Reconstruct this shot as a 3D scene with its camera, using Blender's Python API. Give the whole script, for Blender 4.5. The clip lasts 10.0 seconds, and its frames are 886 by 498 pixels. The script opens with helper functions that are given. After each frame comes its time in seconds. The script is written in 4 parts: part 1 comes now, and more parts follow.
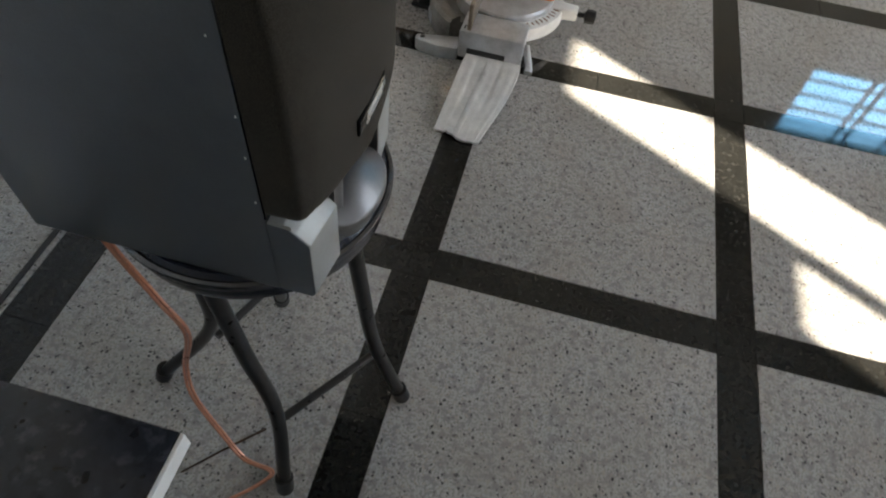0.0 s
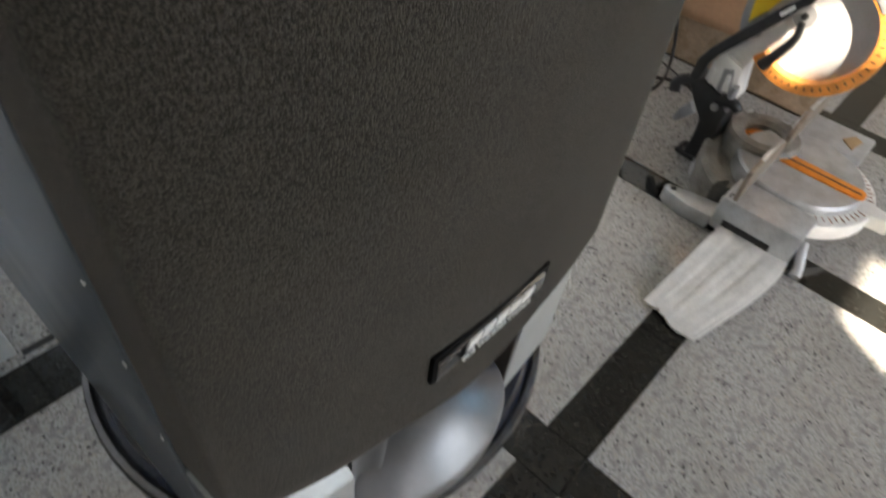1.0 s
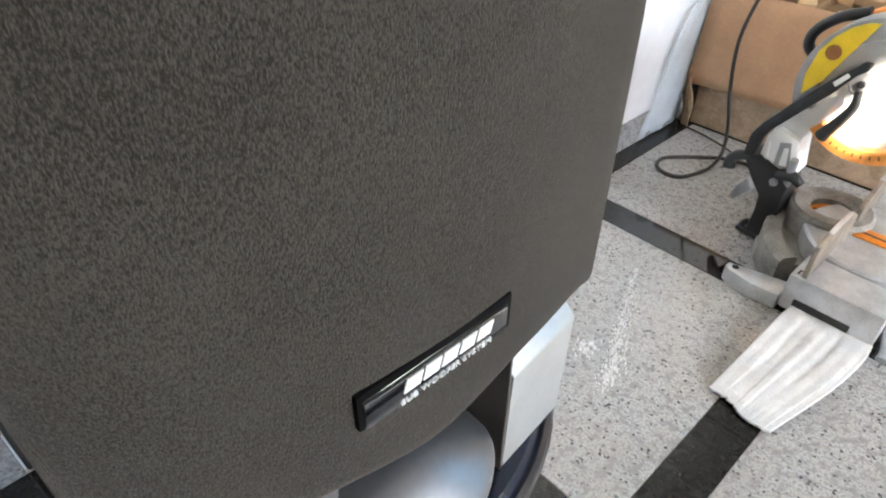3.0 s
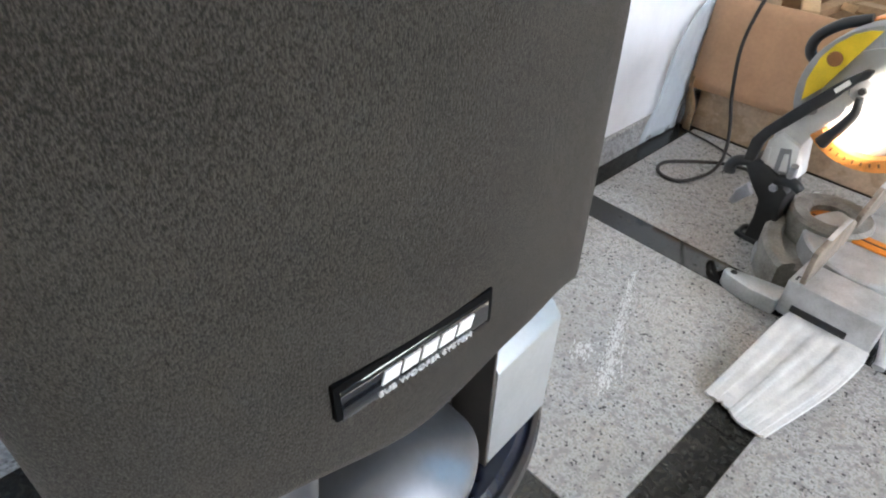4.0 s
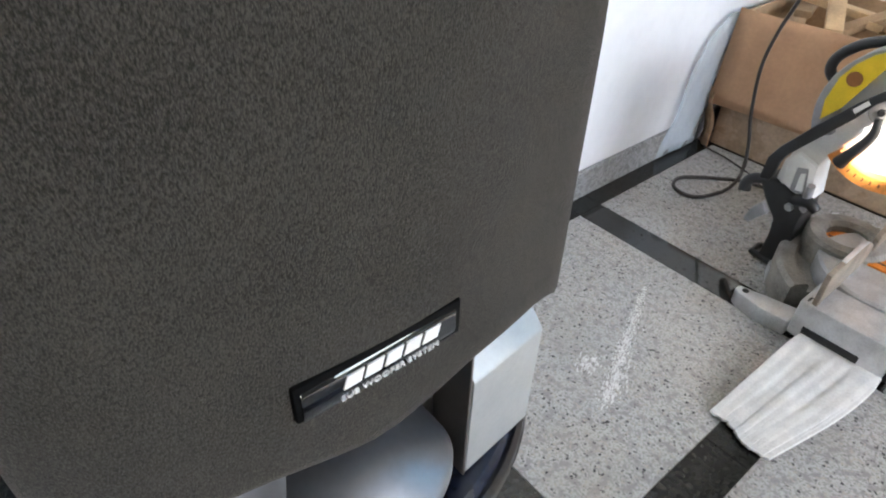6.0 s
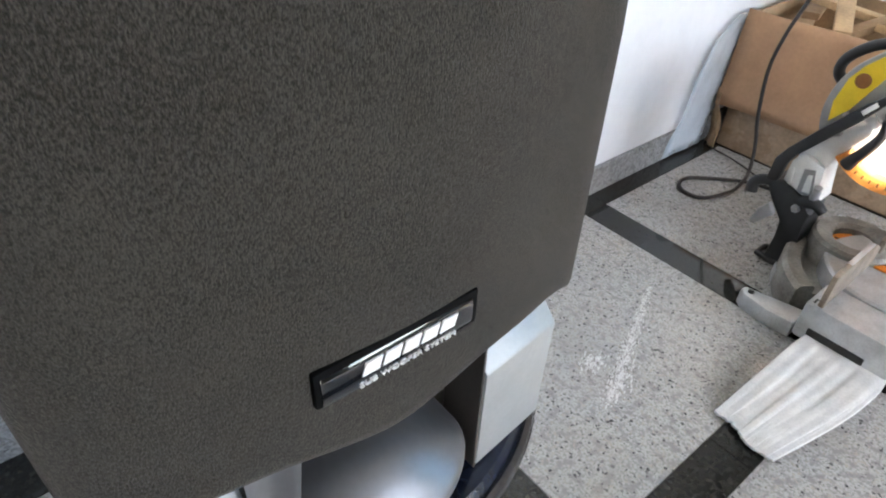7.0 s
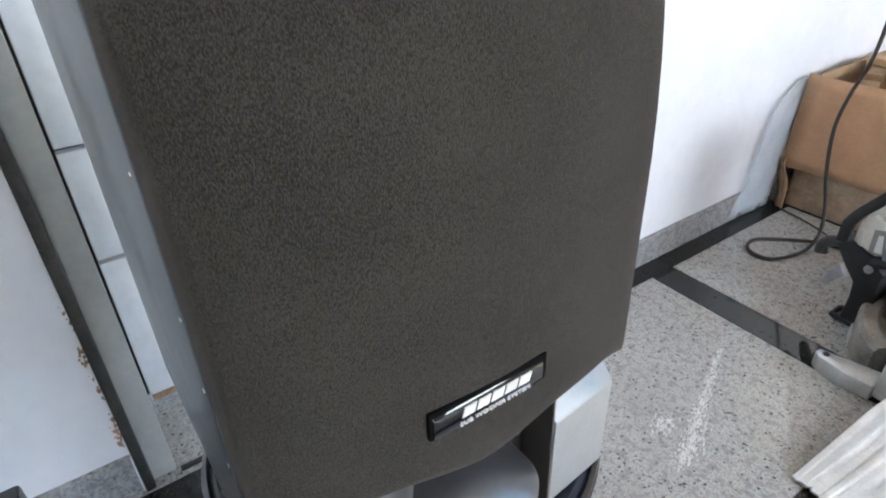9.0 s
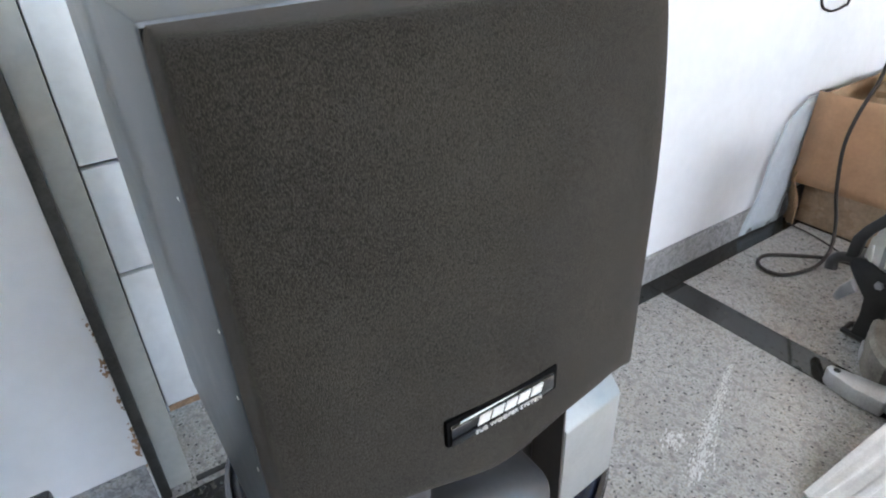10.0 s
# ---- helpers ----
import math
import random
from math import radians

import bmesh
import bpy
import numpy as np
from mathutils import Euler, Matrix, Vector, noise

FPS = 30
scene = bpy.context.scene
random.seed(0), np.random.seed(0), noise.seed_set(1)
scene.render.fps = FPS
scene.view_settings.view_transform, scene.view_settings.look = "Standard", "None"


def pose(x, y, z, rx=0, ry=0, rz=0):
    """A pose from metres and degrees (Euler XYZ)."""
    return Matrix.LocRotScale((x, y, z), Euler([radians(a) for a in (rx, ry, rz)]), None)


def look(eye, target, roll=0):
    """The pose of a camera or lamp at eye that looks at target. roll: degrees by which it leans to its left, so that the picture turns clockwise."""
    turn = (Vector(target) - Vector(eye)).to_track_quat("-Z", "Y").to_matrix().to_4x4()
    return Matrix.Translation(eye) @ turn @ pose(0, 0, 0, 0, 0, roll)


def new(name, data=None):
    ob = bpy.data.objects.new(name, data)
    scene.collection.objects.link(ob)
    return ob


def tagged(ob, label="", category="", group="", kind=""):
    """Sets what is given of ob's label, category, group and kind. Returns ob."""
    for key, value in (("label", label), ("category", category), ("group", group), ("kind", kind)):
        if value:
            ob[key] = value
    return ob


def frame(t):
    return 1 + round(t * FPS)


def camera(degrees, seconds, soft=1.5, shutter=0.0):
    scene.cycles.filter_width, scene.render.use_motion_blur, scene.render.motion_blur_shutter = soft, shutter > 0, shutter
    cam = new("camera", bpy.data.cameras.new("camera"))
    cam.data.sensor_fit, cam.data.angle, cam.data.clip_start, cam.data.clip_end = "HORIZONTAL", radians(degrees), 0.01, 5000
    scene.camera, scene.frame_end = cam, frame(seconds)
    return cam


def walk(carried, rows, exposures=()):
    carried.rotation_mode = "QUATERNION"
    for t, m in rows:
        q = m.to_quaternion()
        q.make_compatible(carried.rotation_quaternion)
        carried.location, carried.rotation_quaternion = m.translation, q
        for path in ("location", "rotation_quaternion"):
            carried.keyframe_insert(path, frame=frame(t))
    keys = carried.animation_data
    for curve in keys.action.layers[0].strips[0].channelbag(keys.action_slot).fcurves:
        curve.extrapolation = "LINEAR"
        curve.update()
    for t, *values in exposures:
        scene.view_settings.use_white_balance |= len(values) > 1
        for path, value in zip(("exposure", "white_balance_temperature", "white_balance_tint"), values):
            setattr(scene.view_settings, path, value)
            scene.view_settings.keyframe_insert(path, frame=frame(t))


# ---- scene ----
cam = camera(70.7, 10.0, soft=2.0, shutter=0.2)
PATH = [
    (0, (0.105, -0.68, 0.944), (-0.061, 0.488, -0.671), 7.7),
    (0.3, (0.087, -0.613, 0.929), (-0.095, 0.553, -0.686), 13.9),
    (0.5, (0.087, -0.563, 0.893), (-0.218, 0.54, -0.747), 17.0),
    (0.6, (0.076, -0.53, 0.876), (-0.303, 0.469, -0.815), 17.5),
    (0.8, (0.057, -0.475, 0.828), (-0.476, 0.581, -0.785), 17.2),
    (1, (0.053, -0.459, 0.803), (-0.776, 0.629, -0.656), 7.8),
    (1.2, (0.047, -0.442, 0.787), (-0.944, 0.692, -0.529), 5.2),
    (1.5, (0.066, -0.446, 0.789), (-1.02, 0.639, -0.494), 0.5),
    (2, (0.077, -0.445, 0.785), (-1.031, 0.651, -0.468), -0.6),
    (2.5, (0.079, -0.432, 0.774), (-1.051, 0.652, -0.471), -0.1),
    (4, (0.086, -0.426, 0.772), (-1.057, 0.649, -0.469), 1.3),
    (4.5, (0.095, -0.419, 0.777), (-1.094, 0.614, -0.456), 0.6),
    (5, (0.101, -0.413, 0.776), (-1.086, 0.633, -0.447), 1.8),
    (6.5, (0.097, -0.419, 0.776), (-1.097, 0.617, -0.449), 2.2),
    (7, (0.097, -0.422, 0.774), (-1.099, 0.61, -0.452), 2.5),
    (7.5, (0.097, -0.434, 0.777), (-1.139, 0.561, -0.44), 1.2),
    (7.7, (0.102, -0.44, 0.781), (-1.16, 0.529, -0.432), 0.9),
    (8, (0.111, -0.442, 0.779), (-1.161, 0.523, -0.426), -0.2),
    (8.2, (0.117, -0.446, 0.786), (-1.181, 0.487, -0.415), -0.4),
    (8.5, (0.122, -0.449, 0.798), (-1.213, 0.499, -0.35), -1.3),
    (8.7, (0.127, -0.454, 0.817), (-1.246, 0.473, -0.304), -2.1),
    (9, (0.134, -0.459, 0.821), (-1.28, 0.47, -0.245), -2.5),
    (9.5, (0.142, -0.466, 0.833), (-1.303, 0.453, -0.202), -2.7),
    (10, (0.144, -0.469, 0.832), (-1.307, 0.447, -0.196), -2.8),
]

EXPOSURES = [(0, 2.42, 7250, 10), (0.6, 2.42, 7250, 10), (1.0, 2.98, 7400, 11), (1.2, 3.6, 7450, 11), (1.5, 4.05, 7450, 11), (2.5, 4.12, 7250, 11), (4.0, 3.84, 6800, 11), (5.0, 3.68, 6800, 11), (6.5, 3.70, 6800, 11), (7.5, 3.76, 6750, 11), (8.5, 3.76, 6700, 11), (10.0, 3.62, 6700, 11)]
walk(cam, [(t, look(eye, target, roll)) for t, eye, target, roll in PATH], EXPOSURES)

# ---- world, sun and fill lamp ----
SUN_AZ = math.atan2(-0.51, 0.86)        # where the sun stands, seen from above, from +x
SUN_EL = radians(38)
world = bpy.data.worlds.new("world")
scene.world = world
world.use_nodes = True
wn = world.node_tree.nodes
sky = wn.new("ShaderNodeTexSky")
sky.sky_type = "NISHITA"
sky.sun_disc = False
sky.sun_elevation = SUN_EL
sky.sun_rotation = math.pi / 2 - SUN_AZ
wn["Background"].inputs["Strength"].default_value = 0.15
world.node_tree.links.new(sky.outputs["Color"], wn["Background"].inputs["Color"])
sun_data = bpy.data.lights.new("sun", "SUN")
sun_data.energy, sun_data.angle, sun_data.color = 5.0, radians(0.5), (1.0, 0.94, 0.84)
sun = new("sun", sun_data)
toward = Vector((math.cos(SUN_AZ) * math.cos(SUN_EL), math.sin(SUN_AZ) * math.cos(SUN_EL), math.sin(SUN_EL)))
sun.matrix_world = look(toward * 8, (0, 0, 0))


def area_fill(name, place, target, w, h, power, color):
    data = bpy.data.lights.new(name, "AREA")
    data.shape, data.size, data.size_y, data.energy, data.color = "RECTANGLE", w, h, power, color
    ob = new(name, data)
    ob.matrix_world = look(place, target)
    return ob


# lamp added inside the unseen wide east opening to fill the room
area_fill("east_fill_lamp", (3.12, 0.95, 1.6), (0, 0.95, 1.4), 1.5, 1.3, 4.0, (0.97, 0.97, 1.0))


# ---- materials ----
def shade(name, base, rough=0.5, metal=0.0, var=0.12, scale=30.0, bump=0.0, bscale=200.0, coat=0.0, spec=0.5, alt=None):
    m = bpy.data.materials.new(name)
    m.use_nodes = True
    n, l = m.node_tree.nodes, m.node_tree.links
    p = n["Principled BSDF"]
    tc = n.new("ShaderNodeTexCoord")
    n1 = n.new("ShaderNodeTexNoise")
    n1.inputs["Scale"].default_value, n1.inputs["Detail"].default_value = scale, 6
    l.new(tc.outputs["Object"], n1.inputs["Vector"])
    n2 = n.new("ShaderNodeTexNoise")
    n2.inputs["Scale"].default_value, n2.inputs["Detail"].default_value = scale * 9, 3
    l.new(tc.outputs["Object"], n2.inputs["Vector"])
    add = n.new("ShaderNodeMath")
    add.operation = "MULTIPLY_ADD"
    add.inputs[1].default_value = 0.5
    l.new(n2.outputs["Fac"], add.inputs[0])
    l.new(n1.outputs["Fac"], add.inputs[2])
    ramp = n.new("ShaderNodeValToRGB")
    e = ramp.color_ramp.elements
    lo = alt or tuple(c * (1 - 2 * var) for c in base)
    e[0].position, e[0].color = 0.5, (*lo, 1)
    e[1].position, e[1].color = 0.95, (*[min(1, c * (1 + var)) for c in base], 1)
    l.new(add.outputs[0], ramp.inputs["Fac"])
    l.new(ramp.outputs["Color"], p.inputs["Base Color"])
    p.inputs["Metallic"].default_value = metal
    p.inputs["Specular IOR Level"].default_value = spec
    p.inputs["Coat Weight"].default_value = coat
    rr = n.new("ShaderNodeMapRange")
    rr.inputs["To Min"].default_value, rr.inputs["To Max"].default_value = max(0.02, rough - 0.08), min(1, rough + 0.08)
    l.new(n1.outputs["Fac"], rr.inputs["Value"])
    l.new(rr.outputs["Result"], p.inputs["Roughness"])
    if bump:
        nb = n.new("ShaderNodeTexNoise")
        nb.inputs["Scale"].default_value, nb.inputs["Detail"].default_value = bscale, 4
        l.new(tc.outputs["Object"], nb.inputs["Vector"])
        b = n.new("ShaderNodeBump")
        b.inputs["Strength"].default_value, b.inputs["Distance"].default_value = bump, 0.002
        l.new(nb.outputs["Fac"], b.inputs["Height"])
        l.new(b.outputs["Normal"], p.inputs["Normal"])
    return m


def granite(name, base, dark, warm, fleck, rough, grain=190.0):
    """Polished stone: a pale ground, mid-grey grains and scattered black flecks."""
    m = bpy.data.materials.new(name)
    m.use_nodes = True
    n, l = m.node_tree.nodes, m.node_tree.links
    p = n["Principled BSDF"]
    geo = n.new("ShaderNodeNewGeometry")

    def noise_at(s, d=4):
        t = n.new("ShaderNodeTexNoise")
        t.inputs["Scale"].default_value, t.inputs["Detail"].default_value = s, d
        l.new(geo.outputs["Position"], t.inputs["Vector"])
        return t.outputs["Fac"]

    def mix(fac, a, b):
        x = n.new("ShaderNodeMix")
        x.data_type = "RGBA"
        l.new(fac, x.inputs["Factor"])
        if isinstance(a, tuple):
            x.inputs["A"].default_value = (*a, 1)
        else:
            l.new(a, x.inputs["A"])
        x.inputs["B"].default_value = (*b, 1)
        return x.outputs["Result"]

    def step(v, lo, hi):
        r = n.new("ShaderNodeMapRange")
        r.inputs["From Min"].default_value, r.inputs["From Max"].default_value = lo, hi
        l.new(v, r.inputs["Value"])
        return r.outputs["Result"]

    c = mix(step(noise_at(grain), 0.46, 0.62), base, tuple(0.62 * b for b in base))
    c = mix(step(noise_at(grain * 0.3, 4), 0.5, 0.62), c, tuple(0.62 * b for b in base))
    c = mix(step(noise_at(grain * 0.55, 5), 0.55, 0.66), c, warm)
    c = mix(step(noise_at(7.0, 5), 0.45, 1.0), c, tuple(0.8 * k for k in warm))
    vo = n.new("ShaderNodeTexVoronoi")
    vo.inputs["Scale"].default_value = grain * 1.15
    l.new(geo.outputs["Position"], vo.inputs["Vector"])
    sep = n.new("ShaderNodeSeparateColor")
    l.new(vo.outputs["Color"], sep.inputs["Color"])
    c = mix(step(sep.outputs["Red"], fleck, fleck + 0.06), c, dark)
    c = mix(step(noise_at(grain * 1.1, 2), 0.66, 0.72), c, dark)
    big = n.new("ShaderNodeMix")
    big.data_type, big.blend_type = "RGBA", "MULTIPLY"
    big.inputs["Factor"].default_value = 0.35
    l.new(c, big.inputs["A"])
    l.new(noise_at(3.0, 3), big.inputs["B"])
    l.new(big.outputs["Result"], p.inputs["Base Color"])
    rr = n.new("ShaderNodeMapRange")
    rr.inputs["To Min"].default_value, rr.inputs["To Max"].default_value = rough * 0.5, rough * 1.7
    l.new(noise_at(9.0, 5), rr.inputs["Value"])
    l.new(rr.outputs["Result"], p.inputs["Roughness"])
    return m


def felt(name, base):
    """Short-napped speaker cloth: fine upright fibres and faint worn clouds."""
    m = bpy.data.materials.new(name)
    m.use_nodes = True
    n, l = m.node_tree.nodes, m.node_tree.links
    p = n["Principled BSDF"]
    tc = n.new("ShaderNodeTexCoord")
    mp = n.new("ShaderNodeMapping")
    mp.inputs["Scale"].default_value = (1.0, 1.0, 0.45)
    l.new(tc.outputs["Object"], mp.inputs["Vector"])

    def noise_at(s, d, vec):
        t = n.new("ShaderNodeTexNoise")
        t.inputs["Scale"].default_value, t.inputs["Detail"].default_value = s, d
        l.new(vec, t.inputs["Vector"])
        return t.outputs["Fac"]

    fine = noise_at(3200, 2, mp.outputs["Vector"])
    coarse = noise_at(1900, 3, mp.outputs["Vector"])
    cloud = noise_at(26, 5, tc.outputs["Object"])
    a = n.new("ShaderNodeMath")
    a.operation = "MULTIPLY_ADD"
    a.inputs[1].default_value = 0.75
    l.new(fine, a.inputs[0])
    l.new(coarse, a.inputs[2])
    c = n.new("ShaderNodeMath")
    c.operation = "MULTIPLY_ADD"
    c.inputs[1].default_value = 0.30
    l.new(cloud, c.inputs[0])
    l.new(a.outputs[0], c.inputs[2])
    ramp = n.new("ShaderNodeValToRGB")
    e = ramp.color_ramp.elements
    e[0].position, e[0].color = 0.42, (*[k * 0.6 for k in base], 1)
    e[1].position, e[1].color = 0.61, (*[k * 1.95 for k in base], 1)
    half = n.new("ShaderNodeMath")
    half.operation = "MULTIPLY"
    half.inputs[1].default_value = 0.5
    l.new(c.outputs[0], half.inputs[0])
    l.new(half.outputs[0], ramp.inputs["Fac"])
    l.new(ramp.outputs["Color"], p.inputs["Base Color"])
    p.inputs["Roughness"].default_value = 0.95
    p.inputs["Specular IOR Level"].default_value = 0.12
    p.inputs["Sheen Weight"].default_value = 0.15
    p.inputs["Sheen Tint"].default_value = (1.0, 0.93, 0.86, 1)
    p.inputs["Sheen Roughness"].default_value = 0.45
    b = n.new("ShaderNodeBump")
    b.inputs["Strength"].default_value, b.inputs["Distance"].default_value = 0.55, 0.0008
    l.new(a.outputs[0], b.inputs["Height"])
    l.new(b.outputs["Normal"], p.inputs["Normal"])
    return m


M_GRANITE = granite("grey_granite", (0.56, 0.55, 0.53), (0.10, 0.10, 0.10), (0.50, 0.46, 0.41), 0.93, 0.04, 240.0)
M_BLACK = granite("black_granite", (0.022, 0.022, 0.02), (0.01, 0.01, 0.01), (0.038, 0.037, 0.033), 0.9, 0.06)
M_SKIRT = granite("skirting_granite", (0.46, 0.46, 0.46), (0.2, 0.2, 0.2), (0.36, 0.35, 0.33), 0.92, 0.2)
M_GROUT = shade("grout", (0.2, 0.19, 0.17), 0.9)
M_WALL = shade("white_wall_paint", (0.755, 0.762, 0.772), 0.6, 0, 0.035, 4, 0.15, 60)
# unseen walls and ceiling, toned down to bounce less light
M_CREAM = shade("unseen_wall_cream", (0.40, 0.375, 0.33), 0.7, 0, 0.05, 5, 0.1, 60)
M_CEIL = shade("unseen_ceiling_grey", (0.5, 0.49, 0.465), 0.8, 0, 0.03, 4)
M_CLOTH = felt("grille_cloth", (0.0284, 0.0252, 0.0214))
M_CASE = shade("grey_cabinet_vinyl", (0.090, 0.103, 0.120), 0.40, 0, 0.06, 40, 0.12, 700, coat=0.3)
M_SILVER = shade("silver_paint", (0.385, 0.395, 0.39), 0.5, 0.45, 0.05, 40, 0.06, 900)
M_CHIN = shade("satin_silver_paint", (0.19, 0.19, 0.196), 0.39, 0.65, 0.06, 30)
# brown stands for recess shade and the cloth mirrored in the silver moulding
M_RECESS = shade("recess_shade_brown", (0.105, 0.092, 0.084), 0.38, 0.35, 0.08, 50, 0.06, 600)
M_GLOSS = shade("gloss_black", (0.008, 0.009, 0.012), 0.08, 0, 0.1, 20, coat=0.6)
M_PRINT = shade("silver_print", (0.85, 0.84, 0.82), 0.35, 0.2, 0.03, 60)
M_VINYL = shade("black_vinyl", (0.012, 0.016, 0.03), 0.22, 0, 0.15, 25, 0.1, 260)
M_TUBE = shade("black_tube_paint", (0.02, 0.02, 0.02), 0.3, 0, 0.2, 60, 0.1, 200)
M_RIM = shade("dark_chrome_rim", (0.16, 0.16, 0.17), 0.2, 0.9, 0.15, 40)
M_ALU = shade("cast_aluminium", (0.56, 0.57, 0.58), 0.42, 0.55, 0.12, 30, 0.2, 300)
# pale arm castings; on scale rim and mitre arm the white stands for sunlight
M_PALE = shade("pale_and_sunlit_aluminium", (0.80, 0.80, 0.78), 0.4, 0.1, 0.06, 30, 0.1, 300)
M_DUSTY = shade("dusty_grey_casting", (0.30, 0.28, 0.25), 0.62, 0.2, 0.22, 25, 0.25, 250)
M_BLADE = shade("saw_blade_steel", (0.62, 0.62, 0.62), 0.36, 0.5, 0.05, 20)
M_ORANGE = shade("orange_plastic", (0.85, 0.27, 0.03), 0.42, 0, 0.12, 30)
M_GUARD = shade("orange_guard", (0.88, 0.34, 0.08), 0.4, 0, 0.15, 40)
M_YELLOW = shade("yellow_label", (0.80, 0.56, 0.03), 0.4, 0, 0.06, 40)
M_BROWN = shade("brown_print", (0.25, 0.10, 0.03), 0.5, 0, 0.1, 60)
M_PLASTIC = shade("black_plastic", (0.018, 0.018, 0.019), 0.42, 0, 0.2, 60, 0.15, 400)
M_VOID = shade("slot_shade_black", (0.003, 0.003, 0.003), 0.9, 0, 0.1, 30, spec=0.1)
M_FENCE = shade("dusty_brown_casting", (0.27, 0.225, 0.18), 0.6, 0.25, 0.25, 30, 0.3, 220)
M_GREYPL = shade("grey_plastic", (0.30, 0.30, 0.31), 0.45, 0, 0.1, 40)
M_CARD = shade("cardboard", (0.50, 0.297, 0.17), 0.85, 0, 0.08, 12, 0.2, 150)
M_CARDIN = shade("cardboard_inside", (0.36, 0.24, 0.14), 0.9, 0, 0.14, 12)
M_FILM = shade("plastic_wrap_over_card", (0.55, 0.40, 0.27), 0.28, 0, 0.16, 14, 0.7, 45, coat=0.4)
M_SHEET = shade("translucent_bluish_sheet", (0.74, 0.82, 0.87), 0.22, 0, 0.05, 12, 0.5, 60)
M_SHEET.node_tree.nodes["Principled BSDF"].inputs["Alpha"].default_value = 0.42
M_WOOD = shade("pale_wood", (0.52, 0.35, 0.19), 0.7, 0, 0.15, 20, 0.2, 120)
M_BRISTLE = shade("white_bristle", (0.70, 0.69, 0.665), 0.65, 0, 0.1, 30, 0.5, 500)
M_CABLE = shade("black_cable_rubber", (0.026, 0.021, 0.018), 0.45, 0, 0.15, 60)
M_COPPER = shade("copper_speaker_wire", (0.72, 0.33, 0.22), 0.3, 0.45, 0.1, 60, coat=0.5)
M_DOOR = shade("white_door_paint", (0.74, 0.76, 0.77), 0.45, 0, 0.06, 6, 0.1, 90)
M_JAMB = shade("grey_green_jamb_paint", (0.40, 0.41, 0.38), 0.5, 0, 0.08, 8, 0.12, 90)
M_STEEL = shade("dark_door_frame_steel", (0.06, 0.06, 0.055), 0.5, 0.3, 0.25, 30, 0.3, 120)
M_RUST = shade("rust", (0.36, 0.23, 0.14), 0.9, 0, 0.3, 60, 0.8, 200)
M_GLINT = shade("glint_white", (0.70, 0.70, 0.69), 0.25, 0, 0.05, 60, 0.4, 300)
M_WHITE = shade("white_laminate", (0.8, 0.8, 0.78), 0.4, 0, 0.03, 30)
M_TWIG = shade("dark_wood", (0.08, 0.05, 0.03), 0.8, 0, 0.2, 50)
M_SLAB = granite("speckled_black_stone", (0.02, 0.022, 0.03), (0.01, 0.01, 0.012), (0.06, 0.065, 0.08), 0.93, 0.2, 120)
M_FRAME = shade("window_frame_paint", (0.5, 0.5, 0.5), 0.5)


# ---- building blocks ----
def link(name, bm, material, smooth=False):
    me = bpy.data.meshes.new(name)
    bmesh.ops.recalc_face_normals(bm, faces=bm.faces[:])
    bm.to_mesh(me)
    bm.free()
    for m in (material if isinstance(material, (list, tuple)) else [material]):
        me.materials.append(m)
    if smooth:
        me.polygons.foreach_set("use_smooth", [True] * len(me.polygons))
        me.set_sharp_from_angle(angle=radians(38))
    return new(name, me)


def part(name, bm, material, parent, label="", smooth=True):
    ob = link(name, bm, material, smooth)
    ob.parent = parent
    ob.matrix_parent_inverse = Matrix.Translation(parent.matrix_world.translation).inverted()
    if label:
        ob["label"] = label
    return ob


def thing(name, place, label, category, group="", kind=""):
    ob = new(name)
    ob.empty_display_size = 0.05
    ob.matrix_world = Matrix.Translation(place)
    ob.location = place
    return tagged(ob, label, category, group, kind)


def box(x0, x1, y0, y1, z0, z1, bevel=0.0, seg=2, bm=None):
    b = bmesh.new()
    bmesh.ops.create_cube(b, size=1)
    for v in b.verts:
        v.co = Vector(((x0 + x1) / 2 + v.co.x * (x1 - x0), (y0 + y1) / 2 + v.co.y * (y1 - y0), (z0 + z1) / 2 + v.co.z * (z1 - z0)))
    if bevel:
        bmesh.ops.bevel(b, geom=b.edges[:], offset=bevel, segments=seg, affect="EDGES", profile=0.5)
    return merge(bm, b)


def merge(bm, b):
    if bm is None:
        return b
    me = bpy.data.meshes.new("tmp")
    b.to_mesh(me)
    b.free()
    bm.from_mesh(me)
    bpy.data.meshes.remove(me)
    return bm


def moved(b, m):
    bmesh.ops.transform(b, matrix=m, verts=b.verts[:])
    return b


